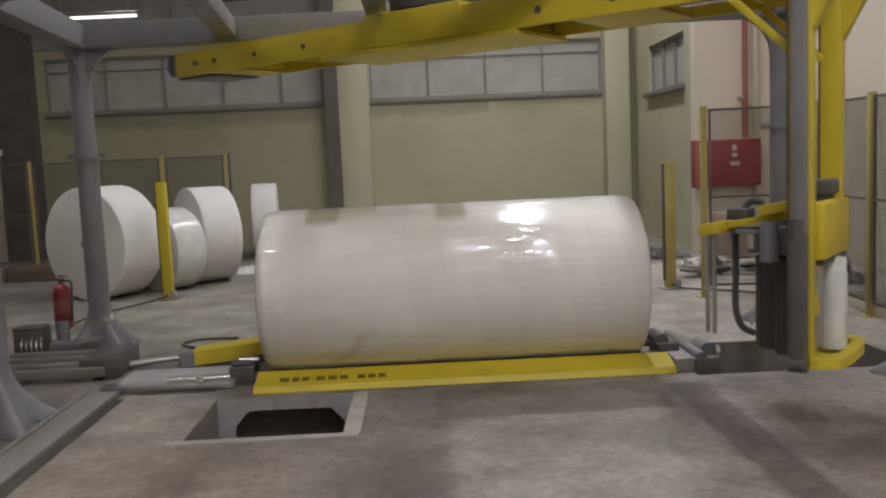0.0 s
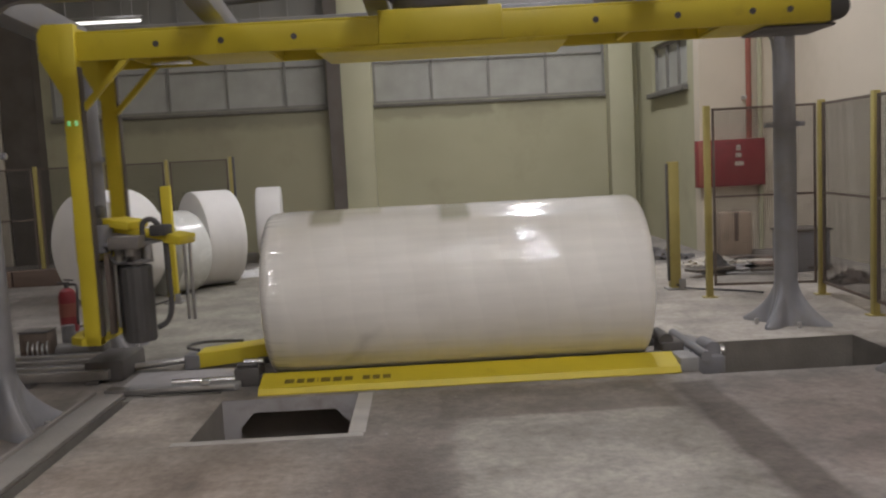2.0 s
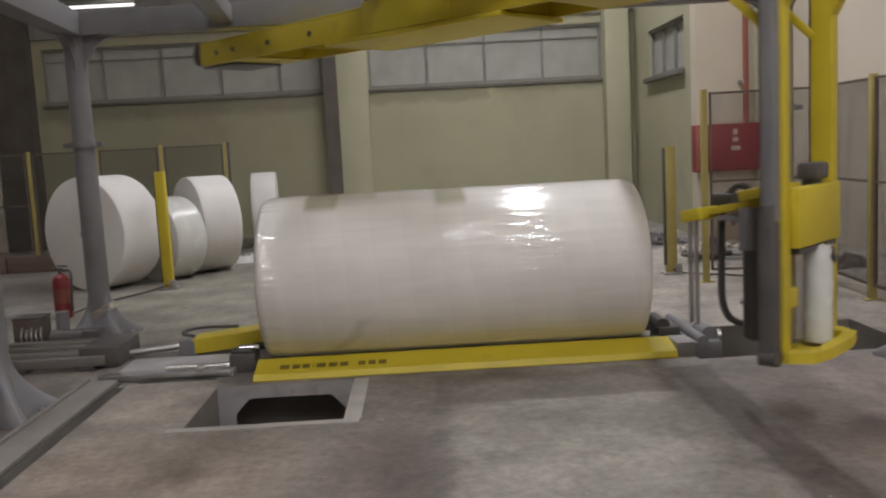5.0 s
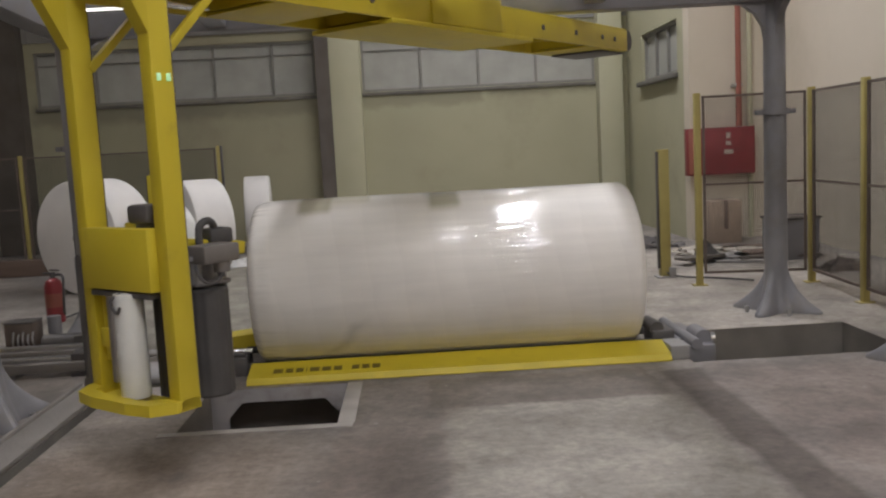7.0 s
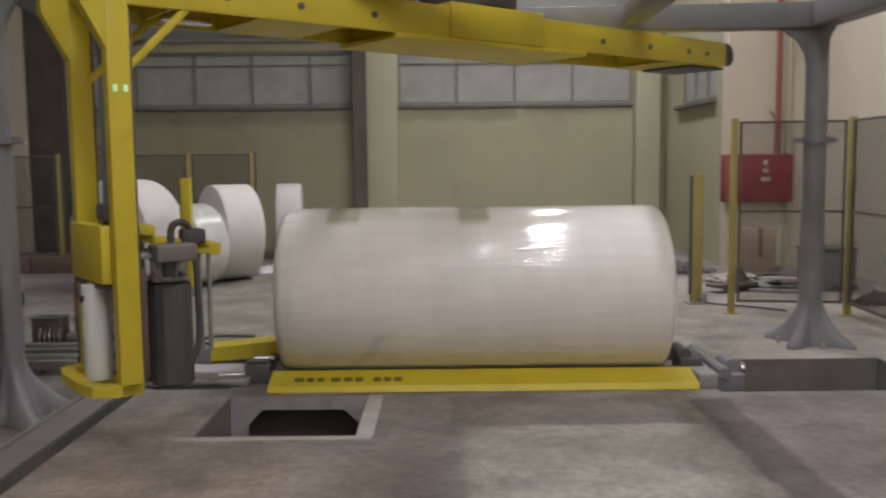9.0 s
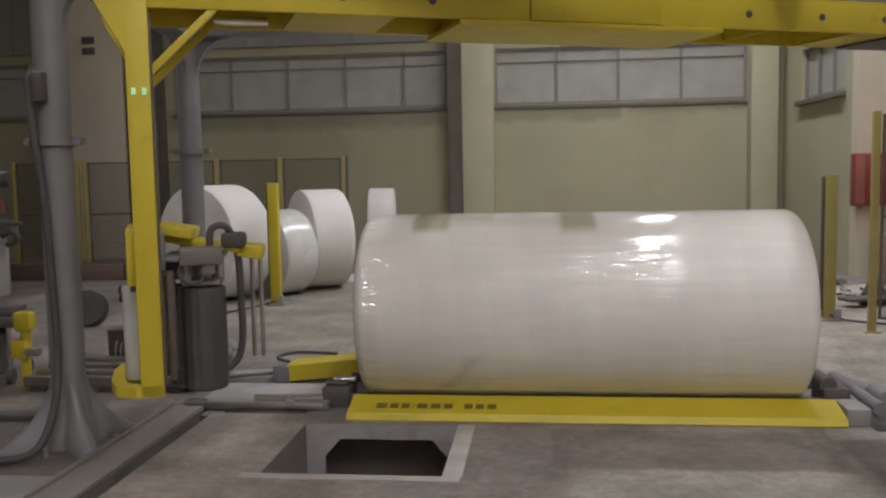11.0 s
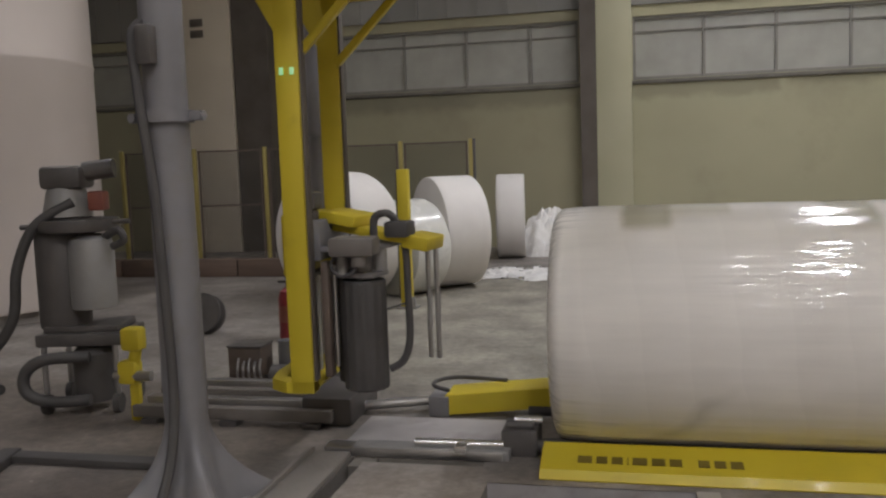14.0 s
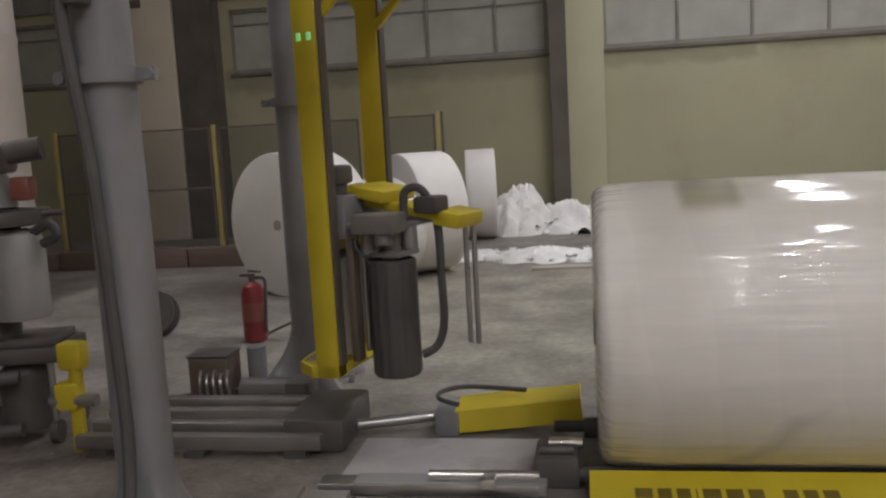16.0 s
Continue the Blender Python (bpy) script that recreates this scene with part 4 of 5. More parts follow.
    lathe(bm, [(0.03, 0.4), (0.068, 0.405), (0.072, 0.42), (0.072, 0.9), (0.068, 0.915), (0.03, 0.92)], 32, Matrix.Translation((R + 0.07, 0.04, 0)))
    part("film_roll", bm, FILM_ROLL, car, "white stretch film roll")
    bm = BM()
    lathe(bm, [(0.02, 0.45), (0.032, 0.45), (0.032, 0.93), (0.02, 0.93)], 28, Matrix.Translation((R + 0.03, -0.15, 0)))
    part("brake_roller", bm, STEEL, car)
    bm = box(BM(), R - 0.02, R + 0.03, -0.25, -0.2, 0.55, 0.93, 0.006)
    box(bm, R - 0.04, R + 0.05, -0.26, -0.17, 0.62, 0.72, 0.01)
    part("brake_lever", bm, YELLOW, car)
    bm = hose(BM(), [(R + 0.1, 0.04, 0.92), (R + 0.15, 0.03, 0.9), (R + 0.15, 0.02, 0.86), (R + 0.148, 0.06, 0.83), (R + 0.146, 0.08, 0.86)], 0.008, 8, 4)
    part("cable_curl", bm, RUBBER, car)
    bm = BM()
    box(bm, R + 0.0, R + 0.09, -0.24, 0.24, 0.895, 0.925, 0.006)
    part("carriage_shelf", bm, BLACK, car)
    # prestretch unit on the inner side
    q = Matrix.Translation((R - 0.08, -0.06, 0)) @ Matrix.Rotation(radians(170), 4, "Z")
    bm = BM()
    tilt = q @ Matrix.Translation((0, 0, 1.17)) @ Matrix.Rotation(radians(10), 4, "Y")
    box(bm, -0.02, 0.5, -0.1, 0.07, -0.03, 0.012, 0.005, turn=tilt)
    box(bm, -0.02, 0.18, -0.17, 0.12, 0.012, 0.07, 0.01, turn=tilt)
    box(bm, 0.42, 0.56, -0.1, 0.14, -0.05, 0.02, 0.01, turn=tilt)
    part("prestretch_bracket", bm, YELLOW, car)
    bm = BM()
    box(bm, 0.02, 0.34, -0.3, 0.1, 1.045, 1.07, 0.006, turn=q)
    box(bm, 0.14, 0.34, -0.29, -0.11, 0.915, 0.94, 0.006, turn=q)
    box(bm, 0.02, 0.12, -0.1, 0.08, 0.93, 1.045, 0.015, turn=q)
    rod(bm, q @ Vector((0.12, 0.12, 0.9)), q @ Vector((0.12, 0.12, 1.12)), 0.05)
    rod(bm, q @ Vector((0.24, -0.2, 0.9)), q @ Vector((0.24, -0.2, 1.05)), 0.045)
    part("gear_case", bm, GREY, car)
    bm = box(BM(), R - 0.38, R - 0.16, 0.2, 0.35, 1.03, 1.12, 0.012)
    rod(bm, (R - 0.3, 0.3, 0.98), (R - 0.3, 0.3, 1.03), 0.04, seg=18)
    part("drive_motor", bm, BROWN_GREY, car, "brownish grey motor box")
    for u, v, r in ((0.16, -0.27, 0.03), (0.31, -0.14, 0.034)):
        part("spindle", rod(BM(), q @ Vector((u, v, 0.93)), q @ Vector((u, v, 1.05)), r, seg=16), PALE_STEEL, car)
    bm = hose(BM(), [q @ Vector(p) for p in ((0.14, -0.31, 1.03), (0.14, -0.34, 0.97), (0.2, -0.345, 0.93), (0.26, -0.335, 0.96), (0.27, -0.31, 1.03))], 0.008, 8, 4)
    part("air_line", bm, RUBBER, car)
    for u, v, r in ((0.24, -0.2, 0.112), (0.1, -0.07, 0.075)):
        bm = BM()
        turned = Matrix.Translation(q @ Vector((u, v, 0)))
        fluted(bm, r, 0.35, 0.9, turned)
        part("stretch_roller", bm, RUBBER, car, "black fluted rubber stretch roller")
    for u, v, top, r in ((0.47, 0.1, 1.07, 0.013), (0.52, 0.09, 1.07, 0.013), (0.08, -0.2, 0.97, 0.014), (0.05, -0.25, 0.97, 0.018)):
        part("guide_rod", rod(BM(), q @ Vector((u, v, 0.45)), q @ Vector((u, v, top)), r, seg=10), STEEL, car)
    bm = BM()
    hose(bm, [q @ Vector(p) for p in ((0.27, -0.12, 1.08), (0.28, -0.12, 1.2), (0.36, -0.1, 1.21), (0.41, -0.06, 1.06), (0.42, -0.06, 0.8), (0.42, -0.06, 0.58), (0.39, -0.08, 0.47), (0.33, -0.12, 0.43))], 0.02)
    box(bm, 0.33, 0.46, -0.14, -0.02, 1.1, 1.18, 0.015, turn=q)
    part("hose_loop", bm, RUBBER, car, "black hose loop")
    bm = BM()
    box(bm, R - 0.13, R - 0.09, 0.2, 0.27, 0.42, 1.0, 0.01)
    part("side_panel", bm, BROWN, car)
    return arm


# ---- fences, posts ----
def fence_panel(parent, a, b, h, z0=0.12, mid=True):
    """A frame with a wire mesh between two posts, from a to b in the thing's plan."""
    d = Vector((b[0] - a[0], b[1] - a[1], 0))
    m = Matrix.Translation((a[0], a[1], 0)) @ Matrix.Rotation(math.atan2(d.y, d.x), 4, "Z")
    n = d.length
    bm = BM()
    for x0, x1, q0, q1 in ((0.05, n - 0.05, z0, z0 + 0.025), (0.05, n - 0.05, h - 0.045, h - 0.02), (0.05, 0.075, z0, h - 0.02), (n - 0.075, n - 0.05, z0, h - 0.02)):
        box(bm, x0, x1, -0.0125, 0.0125, q0, q1)
    if mid:
        box(bm, 0.05, n - 0.05, -0.0125, 0.0125, (z0 + h) / 2 - 0.0125, (z0 + h) / 2 + 0.0125)
    fr = part("panel_frame", bm, BROWN, parent, smooth=False)
    fr.matrix_basis = m
    bm = BM()
    k = int((n - 0.15) / 0.02)
    for i in range(1, k):
        x = 0.075 + (n - 0.15) * i / k
        box(bm, x - 0.0017, x + 0.0017, -0.0011, 0.0011, z0 + 0.025, h - 0.045)
    k = int((h - z0) / 0.02)
    for i in range(1, k):
        z = z0 + 0.025 + (h - z0 - 0.07) * i / k
        box(bm, 0.075, n - 0.075, 0.0011, 0.0033, z - 0.0017, z + 0.0017)
    me = finish(bm, "wire_mesh", False)
    me.materials.append(WIRE)
    ob = new("wire_mesh", me)
    ob.parent = parent
    ob.matrix_basis = m
    tagged(ob, kind="stuff")


def fence_post(parent, x, y, h, mat, w=0.03):
    bm = BM()
    box(bm, x - w, x + w, y - w, y + w, 0.008, h, 0.004)
    p = part("post", bm, mat, parent)
    bm = BM()
    box(bm, x - 0.07, x + 0.07, y - 0.05, y + 0.05, 0.0, 0.01, 0.002)
    part("foot_plate", bm, mat, p)


def build_fences():
    f = thing("safety_fence", 3.84, 8.68, 0, "safety fence of yellow posts and dark wire mesh panels", "fence", group="safety fences")
    pts = [(0, 0), (1.09, -0.17), (1.01, -1.36), (0.95, -2.6)]
    for x, y in pts:
        fence_post(f, x, y, 1.95, OLIVE_YELLOW)
    for a, b in zip(pts, pts[1:]):
        fence_panel(f, a, b, 1.94)
    f = thing("safety_fence", -2.04, 13.7, 0, "low safety fence of thin yellow posts and dark wire mesh", "fence", group="safety fences")
    pts = [(0, 0), (-1.0, 0), (-2.0, 0), (-3.0, -0.1), (-4.0, -0.3), (-4.12, -0.3), (-5.1, -0.4)]
    for x, y in pts:
        fence_post(f, x, y, 1.76, OLIVE_YELLOW, 0.026)
    part("dark_strip", box(BM(), 0.028, 0.06, -0.03, 0.03, 0.02, 1.76, 0.003), BLACK, f)
    for i, (a, b) in enumerate(zip(pts, pts[1:])):
        if i != 4:
            fence_panel(f, a, b, 1.75, mid=i > 2)


def build_sensor_posts():
    for x, y, turn, lab in ((3.67, 9.33, 0, "yellow light curtain post with a black front edge"), (-2.09, 10.29, 0, "yellow light curtain post with a small foot bracket")):
        t = thing("light_curtain_post", x, y, 0, lab, "sensor post", group="light curtain posts", turn=turn)
        bm = box(BM(), -0.055, 0.055, -0.05, 0.05, 0.02, 1.4, 0.006)
        part("housing", bm, OLIVE_YELLOW if x > 0 else YELLOW, t)
        bm = box(BM(), -0.075, -0.056, -0.03, 0.03, 0.1, 1.38, 0.003)
        part("sensor_strip", bm, BLACK, t)
        bm = box(BM(), -0.1, 0.11, -0.09, 0.09, 0.0, 0.02, 0.004)
        box(bm, 0.03, 0.1, -0.08, -0.055, 0.02, 0.12, 0.004)
        part("foot_plate", bm, PALE_STEEL, t)
        bm = BM()
        s = 1
        hose(bm, [(0.0, -0.06, 0.06), (0.15 * s, -0.1, 0.015), (0.5 * s, -0.35, 0.015), (0.75 * s, -0.6, 0.015)] if x > 0 else
             [(0.0, -0.06, 0.06), (-0.2, -0.2, 0.015), (-0.5, -0.9, 0.015), (-0.6, -1.5, 0.015)], 0.01)
        part("cable", bm, RUBBER, t)


# ---- rolls and paper waste at the back ----
def paper_roll(x, y, r, length, yaw, mat, label, core=0.05):
    t = thing("paper_roll", x, y, 0, label, "paper roll", group="stored paper rolls", turn=yaw)
    m = Matrix.Translation((0, 0, r)) @ Matrix.Rotation(radians(90), 4, "Y")
    h = length / 2
    c = 0.02
    prof = [(core, -h + 0.004), (r - c, -h), (r - c * 0.3, -h + c * 0.3), (r, -h + c)]
    for k in range(1, 8):
        prof.append((r + 0.004 * noise.noise((k * 0.7, x, y)), -h + c + (length - 2 * c) * k / 8))
    prof += [(r, h - c), (r - c * 0.3, h - c * 0.3), (r - c, h), (core, h - 0.004)]
    part("wound_paper", lathe(BM(), prof, 64, m), mat, t)
    bm = BM()
    lathe(bm, [(core * 0.7, -h - 0.003), (core, -h - 0.003), (core, -h + 0.05), (core * 0.7, -h + 0.05)], 24, m)
    part("core", bm, CORE, t)


def crumple(name, cx, cy, sx, sy, h, seed, mat, label):
    """A heap of crumpled tissue: an uneven mound with many loose folded sheets on it."""
    rnd = random.Random(seed)
    bm = BM()
    n = 70
    vs = {}
    body = set()
    for i in range(n + 1):
        for j in range(n + 1):
            u, v = 2 * i / n - 1, 2 * j / n - 1
            f = max(0.0, 1 - (u * u + v * v) ** 0.8 * (1.15 + 0.7 * noise.noise((u * 2.6, v * 2.6, seed))))
            if f > 0:
                body.add((i, j))
            fold = 0.4 * noise.noise((u * 5, v * 5 + seed, 0.7)) + 0.4 * abs(noise.noise((u * 10, v * 10 + seed, 1.7))) + 0.2 * abs(noise.noise((u * 22, v * 22 + seed, 2.7)))
            z = f * (h * (0.72 + 0.4 * abs(noise.noise((u * 2.0 + seed, v * 2.0, 0.2)))) + min(h, 0.22) * fold)
            vs[i, j] = bm.verts.new((u * sx + 0.03 * noise.noise((u * 5, v * 5, 3)), v * sy, max(0.004, z)))
    for i in range(n):
        for j in range(n):
            if body & {(i, j), (i + 1, j), (i + 1, j + 1), (i, j + 1)}:
                bm.faces.new((vs[i, j], vs[i + 1, j], vs[i + 1, j + 1], vs[i, j + 1]))
    for v in [v for v in bm.verts if not v.link_faces]:
        bm.verts.remove(v)
    for k in range(60):
        u, v = rnd.uniform(-1, 1), rnd.uniform(-1, 1)
        f = max(0.0, 1 - (u * u + v * v) ** 0.8)
        p = Vector((u * sx, v * sy, 0.02 + h * f * rnd.uniform(0.5, 0.75)))
        q = Euler((rnd.uniform(-0.5, 0.5), rnd.uniform(-0.5, 0.5), rnd.uniform(0, 6.28))).to_matrix()
        w = rnd.uniform(0.03, 0.08)
        grid = [[bm.verts.new(p + q @ Vector(((a - 1) * w * 0.6, (b - 1) * w * 0.5, 0.4 * w * rnd.uniform(-0.5, 0.5)))) for b in range(3)] for a in range(3)]
        for a in range(2):
            for b in range(2):
                bm.faces.new((grid[a][b], grid[a + 1][b], grid[a + 1][b + 1], grid[a][b + 1]))
        for g in grid:
            for vv in g:
                vv.co.z = max(vv.co.z, 0.004)
    ob = part(name, bm, mat)
    ob.matrix_basis = pose(cx, cy, 0)
    tagged(ob, label, "paper waste", kind="stuff")


def build_rolls():
    paper_roll(-2.98, 10.78, 0.69, 0.62, 61, WHITE, "big white tissue roll standing on its edge, core showing")
    paper_roll(-2.34, 11.22, 0.53, 0.45, 52, FILM_ROLL, "smaller white roll in shiny wrap behind the light post")
    paper_roll(-1.98, 11.87, 0.645, 0.52, 34, WHITE, "white tissue roll with a bright wound edge")
    paper_roll(-1.66, 14.75, 0.62, 0.41, 7, WHITE, "greyish white roll near the back wall")
    crumple("paper_heap", -1.15, 15.15, 0.6, 0.5, 0.8, 5, TORN, "tall soft heap of unwound white tissue beside a roll")
    crumple("paper_heap", -0.5, 15.2, 0.75, 0.5, 0.5, 3, TORN, "heap of torn crumpled white tissue paper")
    crumple("paper_scraps", -0.72, 12.7, 0.75, 0.65, 0.1, 8, TORN, "loose scraps of torn white tissue on the floor")
    crumple("paper_scraps", -1.45, 12.75, 0.45, 0.4, 0.09, 11, TORN, "loose scraps of torn white tissue on the floor")
    t = thing("board", -0.35, 11.75, 0, "pale board lying flat on the floor", "board", turn=4)
    part("plank", box(BM(), -0.45, 0.4, -0.06, 0.06, 0.0, 0.03, 0.004), BOARD, t)


# ---- things on the left ----
def build_left_things():
    t = thing("fire_extinguisher", -2.7, 8.7, 0, "red fire extinguisher with black hose, standing on the floor", "fire extinguisher")
    bm = lathe(BM(), [(0.07, 0.0), (0.085, 0.01), (0.088, 0.04), (0.088, 0.36), (0.07, 0.42), (0.03, 0.45)], 28)
    part("cylinder", bm, RED, t)
    bm = BM()
    rod(bm, (0, 0, 0.44), (0, 0, 0.5), 0.022)
    box(bm, -0.09, 0.03, -0.012, 0.012, 0.49, 0.51, 0.004)
    box(bm, -0.08, 0.02, -0.012, 0.012, 0.52, 0.535, 0.004, turn=Matrix.Rotation(radians(6), 4, "Y"))
    part("valve", bm, BLACK, t)
    bm = hose(BM(), [(0.03, 0, 0.48), (0.11, -0.03, 0.47), (0.12, -0.06, 0.34), (0.105, -0.05, 0.14), (0.1, -0.03, 0.08)], 0.013)
    part("discharge_hose", bm, RUBBER, t)
    bm = BM()
    lathe(bm, [(0.089, 0.16), (0.0895, 0.16), (0.0895, 0.3), (0.089, 0.3)], 28)
    part("label_band", bm, PIPE_RED, t)

    t = thing("terminal_box", -2.36, 7.25, 0, "dark brown electrical box with loose wires", "electrical box")
    part("housing", box(BM(), -0.14, 0.1, -0.1, 0.1, 0.0, 0.27, 0.012), BROWN, t)
    for k in range(5):
        bm = BM()
        hose(bm, [(-0.06 + 0.04 * k, -0.1, 0.2 - 0.02 * (k % 2)), (-0.05 + 0.04 * k, -0.15, 0.14), (-0.06 + 0.045 * k, -0.13, 0.02)], 0.008, 6, 4)
        part("wire", bm, STEEL, t)
    bm = box(BM(), -0.145, 0.105, -0.105, 0.105, 0.27, 0.285, 0.006)
    part("lid", bm, BLACK, t)
    t = thing("steel_bollard", -2.14, 7.3, 0, "short grey steel tube on the floor", "tube")
    part("tube", lathe(BM(), [(0.04, 0), (0.055, 0), (0.055, 0.3), (0.04, 0.3)], 24), GREY, t)
    bm = hose(BM(), [(0.0, -0.08, 0.08), (-0.35, -0.15, 0.06), (-0.75, -0.3, 0.02)], 0.01)
    part("cable", bm, RUBBER, t)
    t = thing("gear_motor", -1.9, 6.98, 0, "dark gear motor beside the gantry leg", "motor")
    bm = rod(BM(), (-0.2, 0, 0.12), (0.08, 0, 0.12), 0.085, seg=24)
    box(bm, 0.06, 0.2, -0.09, 0.09, 0.02, 0.2, 0.02)
    part("housing", bm, BLACK, t)
    bm = box(BM(), -0.2, 0.2, -0.1, 0.1, 0.0, 0.035, 0.004)
    part("base", bm, GREY, t)

    # industrial vacuum on a trolley
    t = thing("industrial_vacuum", -3.2, 6.65, 0, "black and steel industrial vacuum on a trolley with a thick hose", "vacuum cleaner", turn=12)
    part("filter_drum", lathe(BM(), [(0.1, 0.52), (0.15, 0.52), (0.155, 0.55), (0.155, 1.08), (0.14, 1.12), (0.1, 1.12)], 32, Matrix.Translation((-0.12, 0, 0))), BLACK, t)
    part("steel_canister", lathe(BM(), [(0.08, 0.64), (0.13, 0.645), (0.135, 0.66), (0.135, 1.02), (0.12, 1.07), (0.06, 1.1)], 32, Matrix.Translation((0.1, -0.08, 0))), PALE_STEEL, t)
    bm = BM()
    lathe(bm, [(0.1, 1.1), (0.24, 1.12), (0.25, 1.15), (0.24, 1.19), (0.1, 1.2)], 32)
    rod(bm, (-0.34, -0.05, 1.15), (0.34, -0.05, 1.17), 0.016)
    part("cover_ring", bm, BLACK, t)
    bm = BM()
    lathe(bm, [(0.13, 1.2), (0.15, 1.21), (0.12, 1.36), (0.1, 1.4)], 28, Matrix.Translation((-0.06, 0, 0)))
    part("neck", bm, PALE_STEEL, t)
    bm = BM()
    box(bm, -0.18, 0.08, -0.12, 0.12, 1.38, 1.52, 0.03)
    rod(bm, (0.06, 0, 1.48), (0.24, 0.02, 1.5), 0.06, seg=20)
    part("motor_head", bm, BLACK, t)
    bm = box(BM(), 0.1, 0.2, -0.09, 0.02, 1.24, 1.36, 0.015)
    part("switch_box", bm, PIPE_RED, t)
    bm = BM()
    box(bm, -0.24, 0.3, -0.2, 0.2, 0.42, 0.5, 0.015)
    box(bm, -0.2, 0.26, -0.16, 0.16, 0.5, 0.54, 0.01)
    part("chassis", bm, BLACK, t)
    for x in (-0.2, 0.24):
        for y in (-0.17, 0.17):
            part("chassis_leg", rod(BM(), (x, y, 0.06), (x, y, 0.42), 0.018, seg=10), STEEL, t)
    for x, y in ((-0.2, -0.17), (0.24, -0.17), (-0.2, 0.17), (0.24, 0.17)):
        part("wheel", rod(BM(), (x - 0.02, y, 0.06), (x + 0.02, y, 0.06), 0.06, seg=24), RUBBER, t)
    bm = hose(BM(), [(0.02, -0.1, 1.3), (-0.2, -0.16, 1.16), (-0.32, -0.18, 0.9), (-0.36, -0.2, 0.6), (-0.55, -0.22, 0.36), (-0.85, -0.25, 0.2), (-1.2, -0.3, 0.08), (-1.7, -0.4, 0.05), (-2.4, -0.7, 0.05)], 0.032, 14)
    part("suction_hose", bm, RUBBER, t, "thick black suction hose")
    bm = hose(BM(), [(0.1, -0.22, 0.36), (-0.15, -0.26, 0.36), (-0.28, -0.26, 0.28), (-0.28, -0.26, 0.16), (-0.14, -0.26, 0.1), (0.1, -0.24, 0.1)], 0.036, 14)
    part("lower_hose", bm, RUBBER, t)
    bm = hose(BM(), [(0.2, -0.1, 1.08), (0.3, -0.14, 1.12), (0.33, -0.14, 1.06), (0.25, -0.12, 1.02)], 0.024, 10)
    part("handle_loop", bm, RUBBER, t)
    part("dust_bin", lathe(BM(), [(0.08, 0.05), (0.12, 0.06), (0.13, 0.1), (0.13, 0.36), (0.1, 0.4)], 24, Matrix.Translation((0.06, -0.05, 0))), BLACK, t)
    t = thing("valve_stand", -2.72, 6.4, 0, "yellow pump valve on a thin stand", "valve")
    part("stand", box(BM(), -0.03, 0.03, -0.02, 0.02, 0.0, 0.22, 0.006), YELLOW, t)
    bm = BM()
    box(bm, -0.09, 0.03, -0.05, 0.05, 0.22, 0.36, 0.02)
    rod(bm, (0.0, 0, 0.34), (0.02, 0, 0.44), 0.035)
    box(bm, -0.06, 0.07, -0.05, 0.05, 0.42, 0.56, 0.025)
    part("valve_body", bm, YELLOW, t)
    bm = rod(BM(), (-0.12, -0.02, 0.27), (0.12, -0.02, 0.27), 0.03, seg=16)
    part("pipe_stub", bm, STEEL, t)
    t = thing("hose_reel", -3.6, 8.9, 0, "dark round hose reel on the floor", "hose reel")
    bm = lathe(BM(), [(0.05, -0.06), (0.18, -0.06), (0.18, -0.04), (0.1, -0.035), (0.1, 0.035), (0.18, 0.04), (0.18, 0.06), (0.05, 0.06)], 28, Matrix.Translation((0, 0, 0.18)) @ Matrix.Rotation(radians(70), 4, "X"))
    part("reel", bm, BLACK, t)

    # big white tank
    t = thing("white_tank", -6.9, 9.9, 0, "large white cylindrical tank with a band seam", "tank")
    bm = lathe(BM(), [(1.2, 0.12), (1.38, 0.12), (1.4, 0.16), (1.4, 2.58), (1.408, 2.6), (1.408, 2.64), (1.4, 2.66), (1.4, 5.2), (1.1, 5.6)], 72)
    part("shell", bm, TANK, t)
    bm = lathe(BM(), [(1.0, 0.0), (1.3, 0.0), (1.3, 0.12), (1.0, 0.12)], 48)
    part("plinth", bm, PIT, t)
    t = thing("floor_hose", -5.0, 6.9, 0, "black hose lying in loops on the floor", "hose")
    bm = hose(BM(), [(1.0, -0.1, 0.04), (0.5, 0.15, 0.04), (-0.1, 0.2, 0.04), (-0.6, -0.1, 0.04), (-0.5, -0.5, 0.04), (0.0, -0.6, 0.04), (0.4, -0.45, 0.04), (0.5, -0.1, 0.07), (0.2, 0.3, 0.04), (-0.6, 0.5, 0.04), (-1.2, 0.4, 0.04)], 0.035, 12)
    part("hose", bm, RUBBER, t)
    t = thing("timber_kerb", -5.6, 12.75, 0, "red-brown timber kerb along the fence", "timber kerb")
    for k in range(3):
        bm = BM()
        box(bm, -3.0 + k * 1.75, -1.27 + k * 1.75, -0.09, 0.09, 0.0, 0.24, 0.012)
        part("beam", bm, RUST, t)


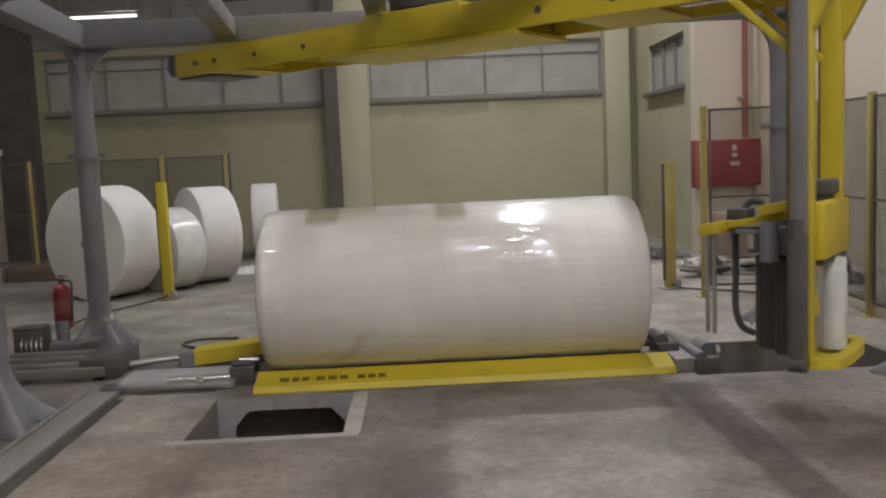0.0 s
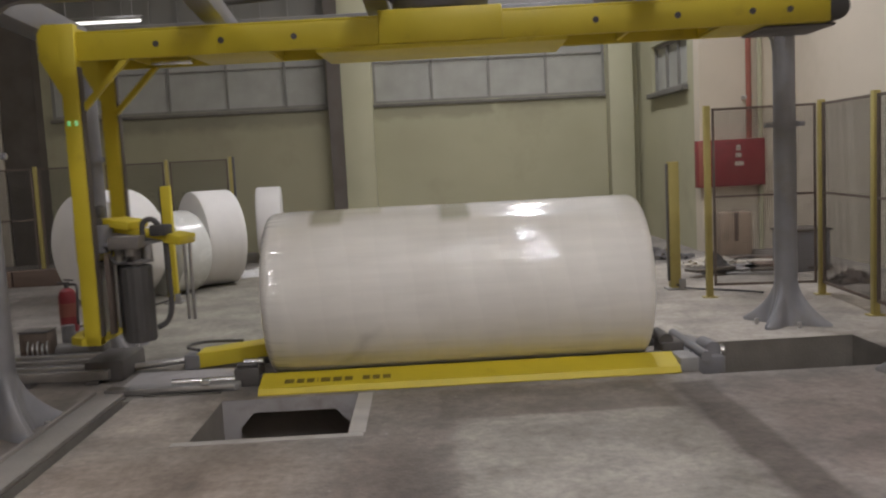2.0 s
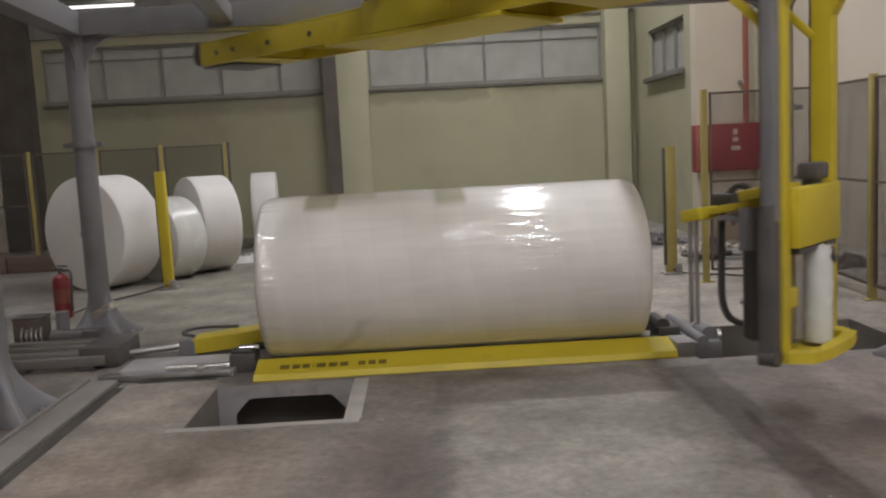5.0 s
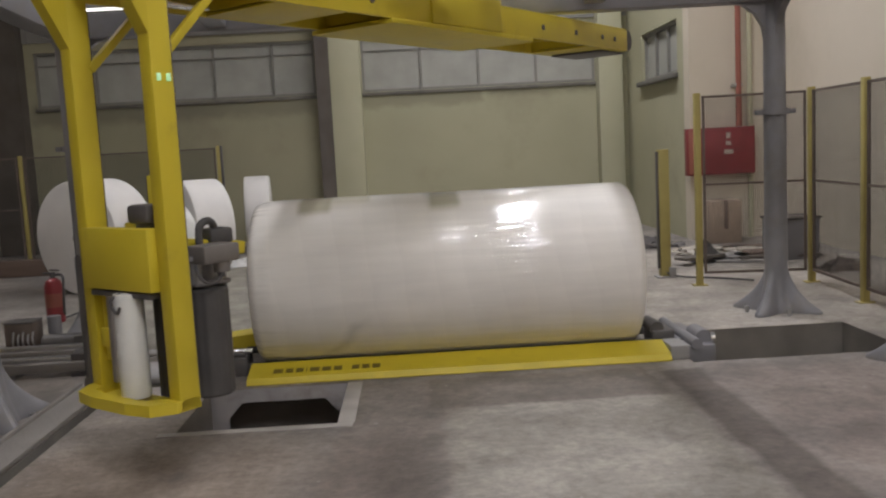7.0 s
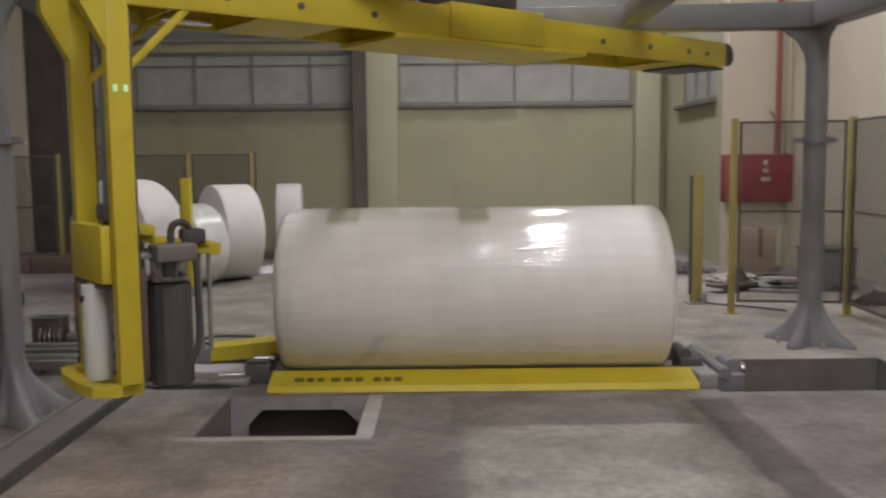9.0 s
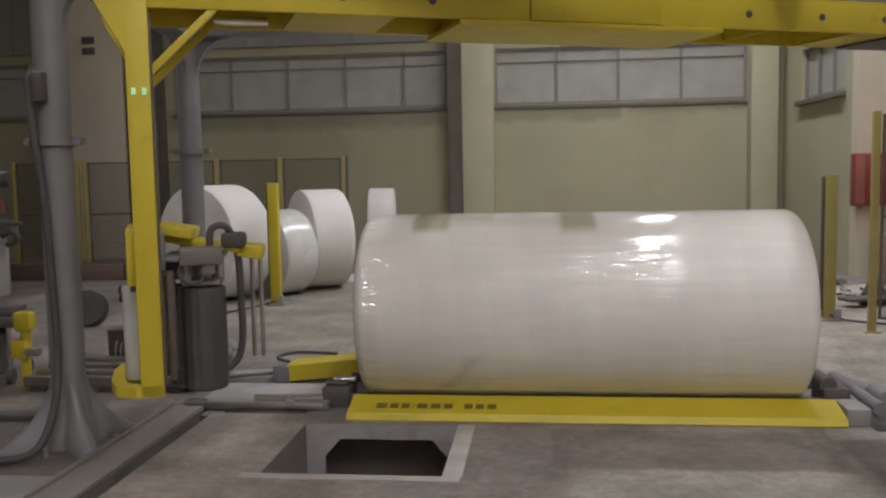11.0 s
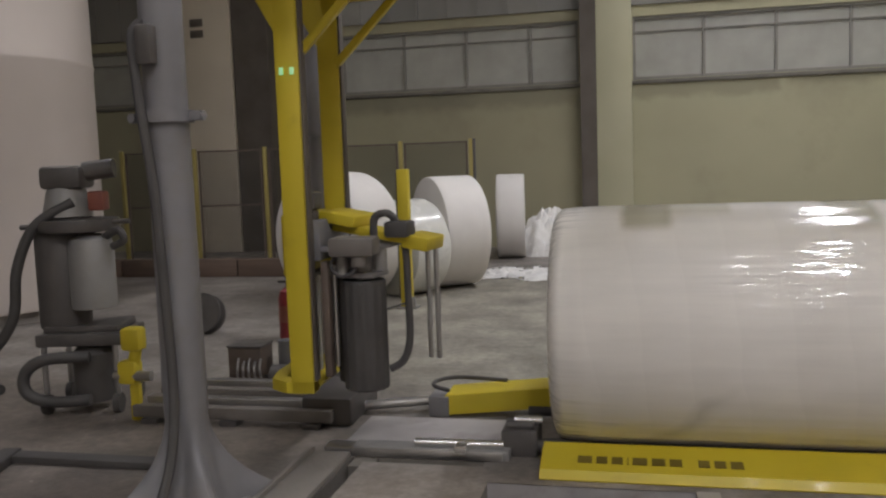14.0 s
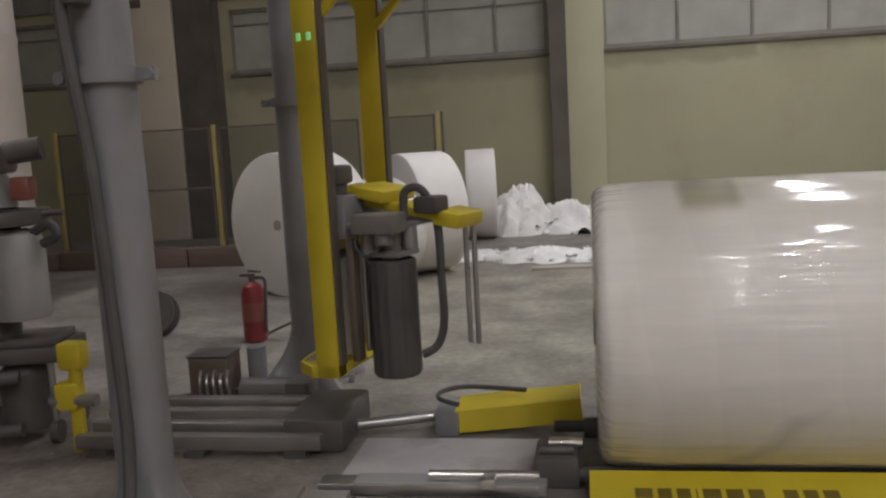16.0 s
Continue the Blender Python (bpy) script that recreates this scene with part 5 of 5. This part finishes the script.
# ---- things on the right ----
def build_right_things():
    t = thing("fire_cabinet", 5.45, 12.65, 0.95, "red fire hose cabinet with white marks, on the wall", "fire cabinet")
    part("body", box(BM(), -0.49, 0.5, -0.16, 0.0, 0.0, 0.68, 0.01), RED, t)
    bm = box(BM(), -0.34, 0.48, -0.175, -0.162, 0.02, 0.66, 0.006)
    part("door", bm, RED, t)
    bm = box(BM(), -0.48, -0.36, -0.175, -0.162, 0.02, 0.66, 0.006)
    part("side_panel", bm, PIPE_RED, t)
    for x0, x1, z0, z1 in ((0.07, 0.13, 0.52, 0.6), (0.06, 0.14, 0.42, 0.48), (0.04, 0.17, 0.3, 0.36)):
        part("white_mark", box(BM(), x0, x1, -0.182, -0.176, z0, z1), BOARD, t, smooth=False)
    t = thing("fire_pipe", 5.72, 12.5, 0, "red-brown fire water pipe running up the wall", "pipe")
    bm = rod(BM(), (0, 0, 1.64), (0, 0, 8.2), 0.04, seg=20)
    part("riser", bm, PIPE_RED, t)
    for z in (2.2, 3.6, 5.0, 6.4):
        part("pipe_clip", box(BM(), -0.06, 0.06, -0.02, 0.15, z, z + 0.05, 0.004), STEEL, t)
    bm = rod(BM(), (0.2, 0.1, 0.0), (0.2, 0.1, 8.2), 0.035, seg=16)
    tagged(part("wall_pipe", bm, PILASTER, t), "")
    # junk behind the fence
    t = thing("steel_bin", 5.5, 10.3, 0, "grey steel bin behind the fence", "bin", turn=8)
    part("bin_body", box(BM(), -0.25, 0.25, -0.22, 0.22, 0.0, 0.48, 0.015), GREY, t)
    part("rim", box(BM(), -0.27, 0.27, -0.24, 0.24, 0.48, 0.51, 0.006), DARK_STEEL, t)
    rnd = random.Random(5)
    for k in range(9):
        x, y = rnd.uniform(4.2, 5.4), rnd.uniform(10.2, 11.6)
        t = thing("board", x, y, 0.0 + 0.033 * (k % 3), "scrap board lying on a pile", "board", group="scrap boards", turn=rnd.uniform(-30, 30))
        w, d = rnd.uniform(0.25, 0.5), rnd.uniform(0.08, 0.2)
        part("plank", box(BM(), -w, w, -d, d, 0.0, 0.033, 0.004), (BOARD, DARK_STEEL, RUST, PALE_STEEL)[k % 4], t)
    crumple("paper_scraps", 4.75, 11.2, 0.45, 0.3, 0.1, 21, BOARD, "pale torn sheets among the scrap")
    crumple("dark_rags", 4.15, 12.1, 0.6, 0.25, 0.16, 25, BLACK, "dark rags along the foot of the wall")
    crumple("dark_rags", 5.6, 9.2, 0.3, 0.22, 0.12, 31, BROWN, "dark rags by the fence foot")
    crumple("dark_rags", 4.5, 10.4, 0.22, 0.2, 0.22, 37, BLACK, "dark rags among the scrap")
    t = thing("cardboard_box", 5.35, 12.2, 0, "brown cardboard box against the wall", "box", turn=-4)
    part("carton", box(BM(), -0.22, 0.22, -0.18, 0.18, 0.0, 0.6, 0.006), CARTON, t)
    part("tape", box(BM(), -0.03, 0.03, -0.182, 0.182, 0.2, 0.604, 0.001), RUST, t)


build_setting()
build_lamps()
build_wall_fittings()
build_roll()
build_bed()
build_left_ground()
build_gantry()
ARM = build_arm()
build_fences()
build_sensor_posts()
build_rolls()
build_left_things()
build_right_things()


def motions():
    walk(ARM, [(t, pose(PIVOT[0], PIVOT[1], 0, 0, 0, a)) for t, a in TURNS])


motions()
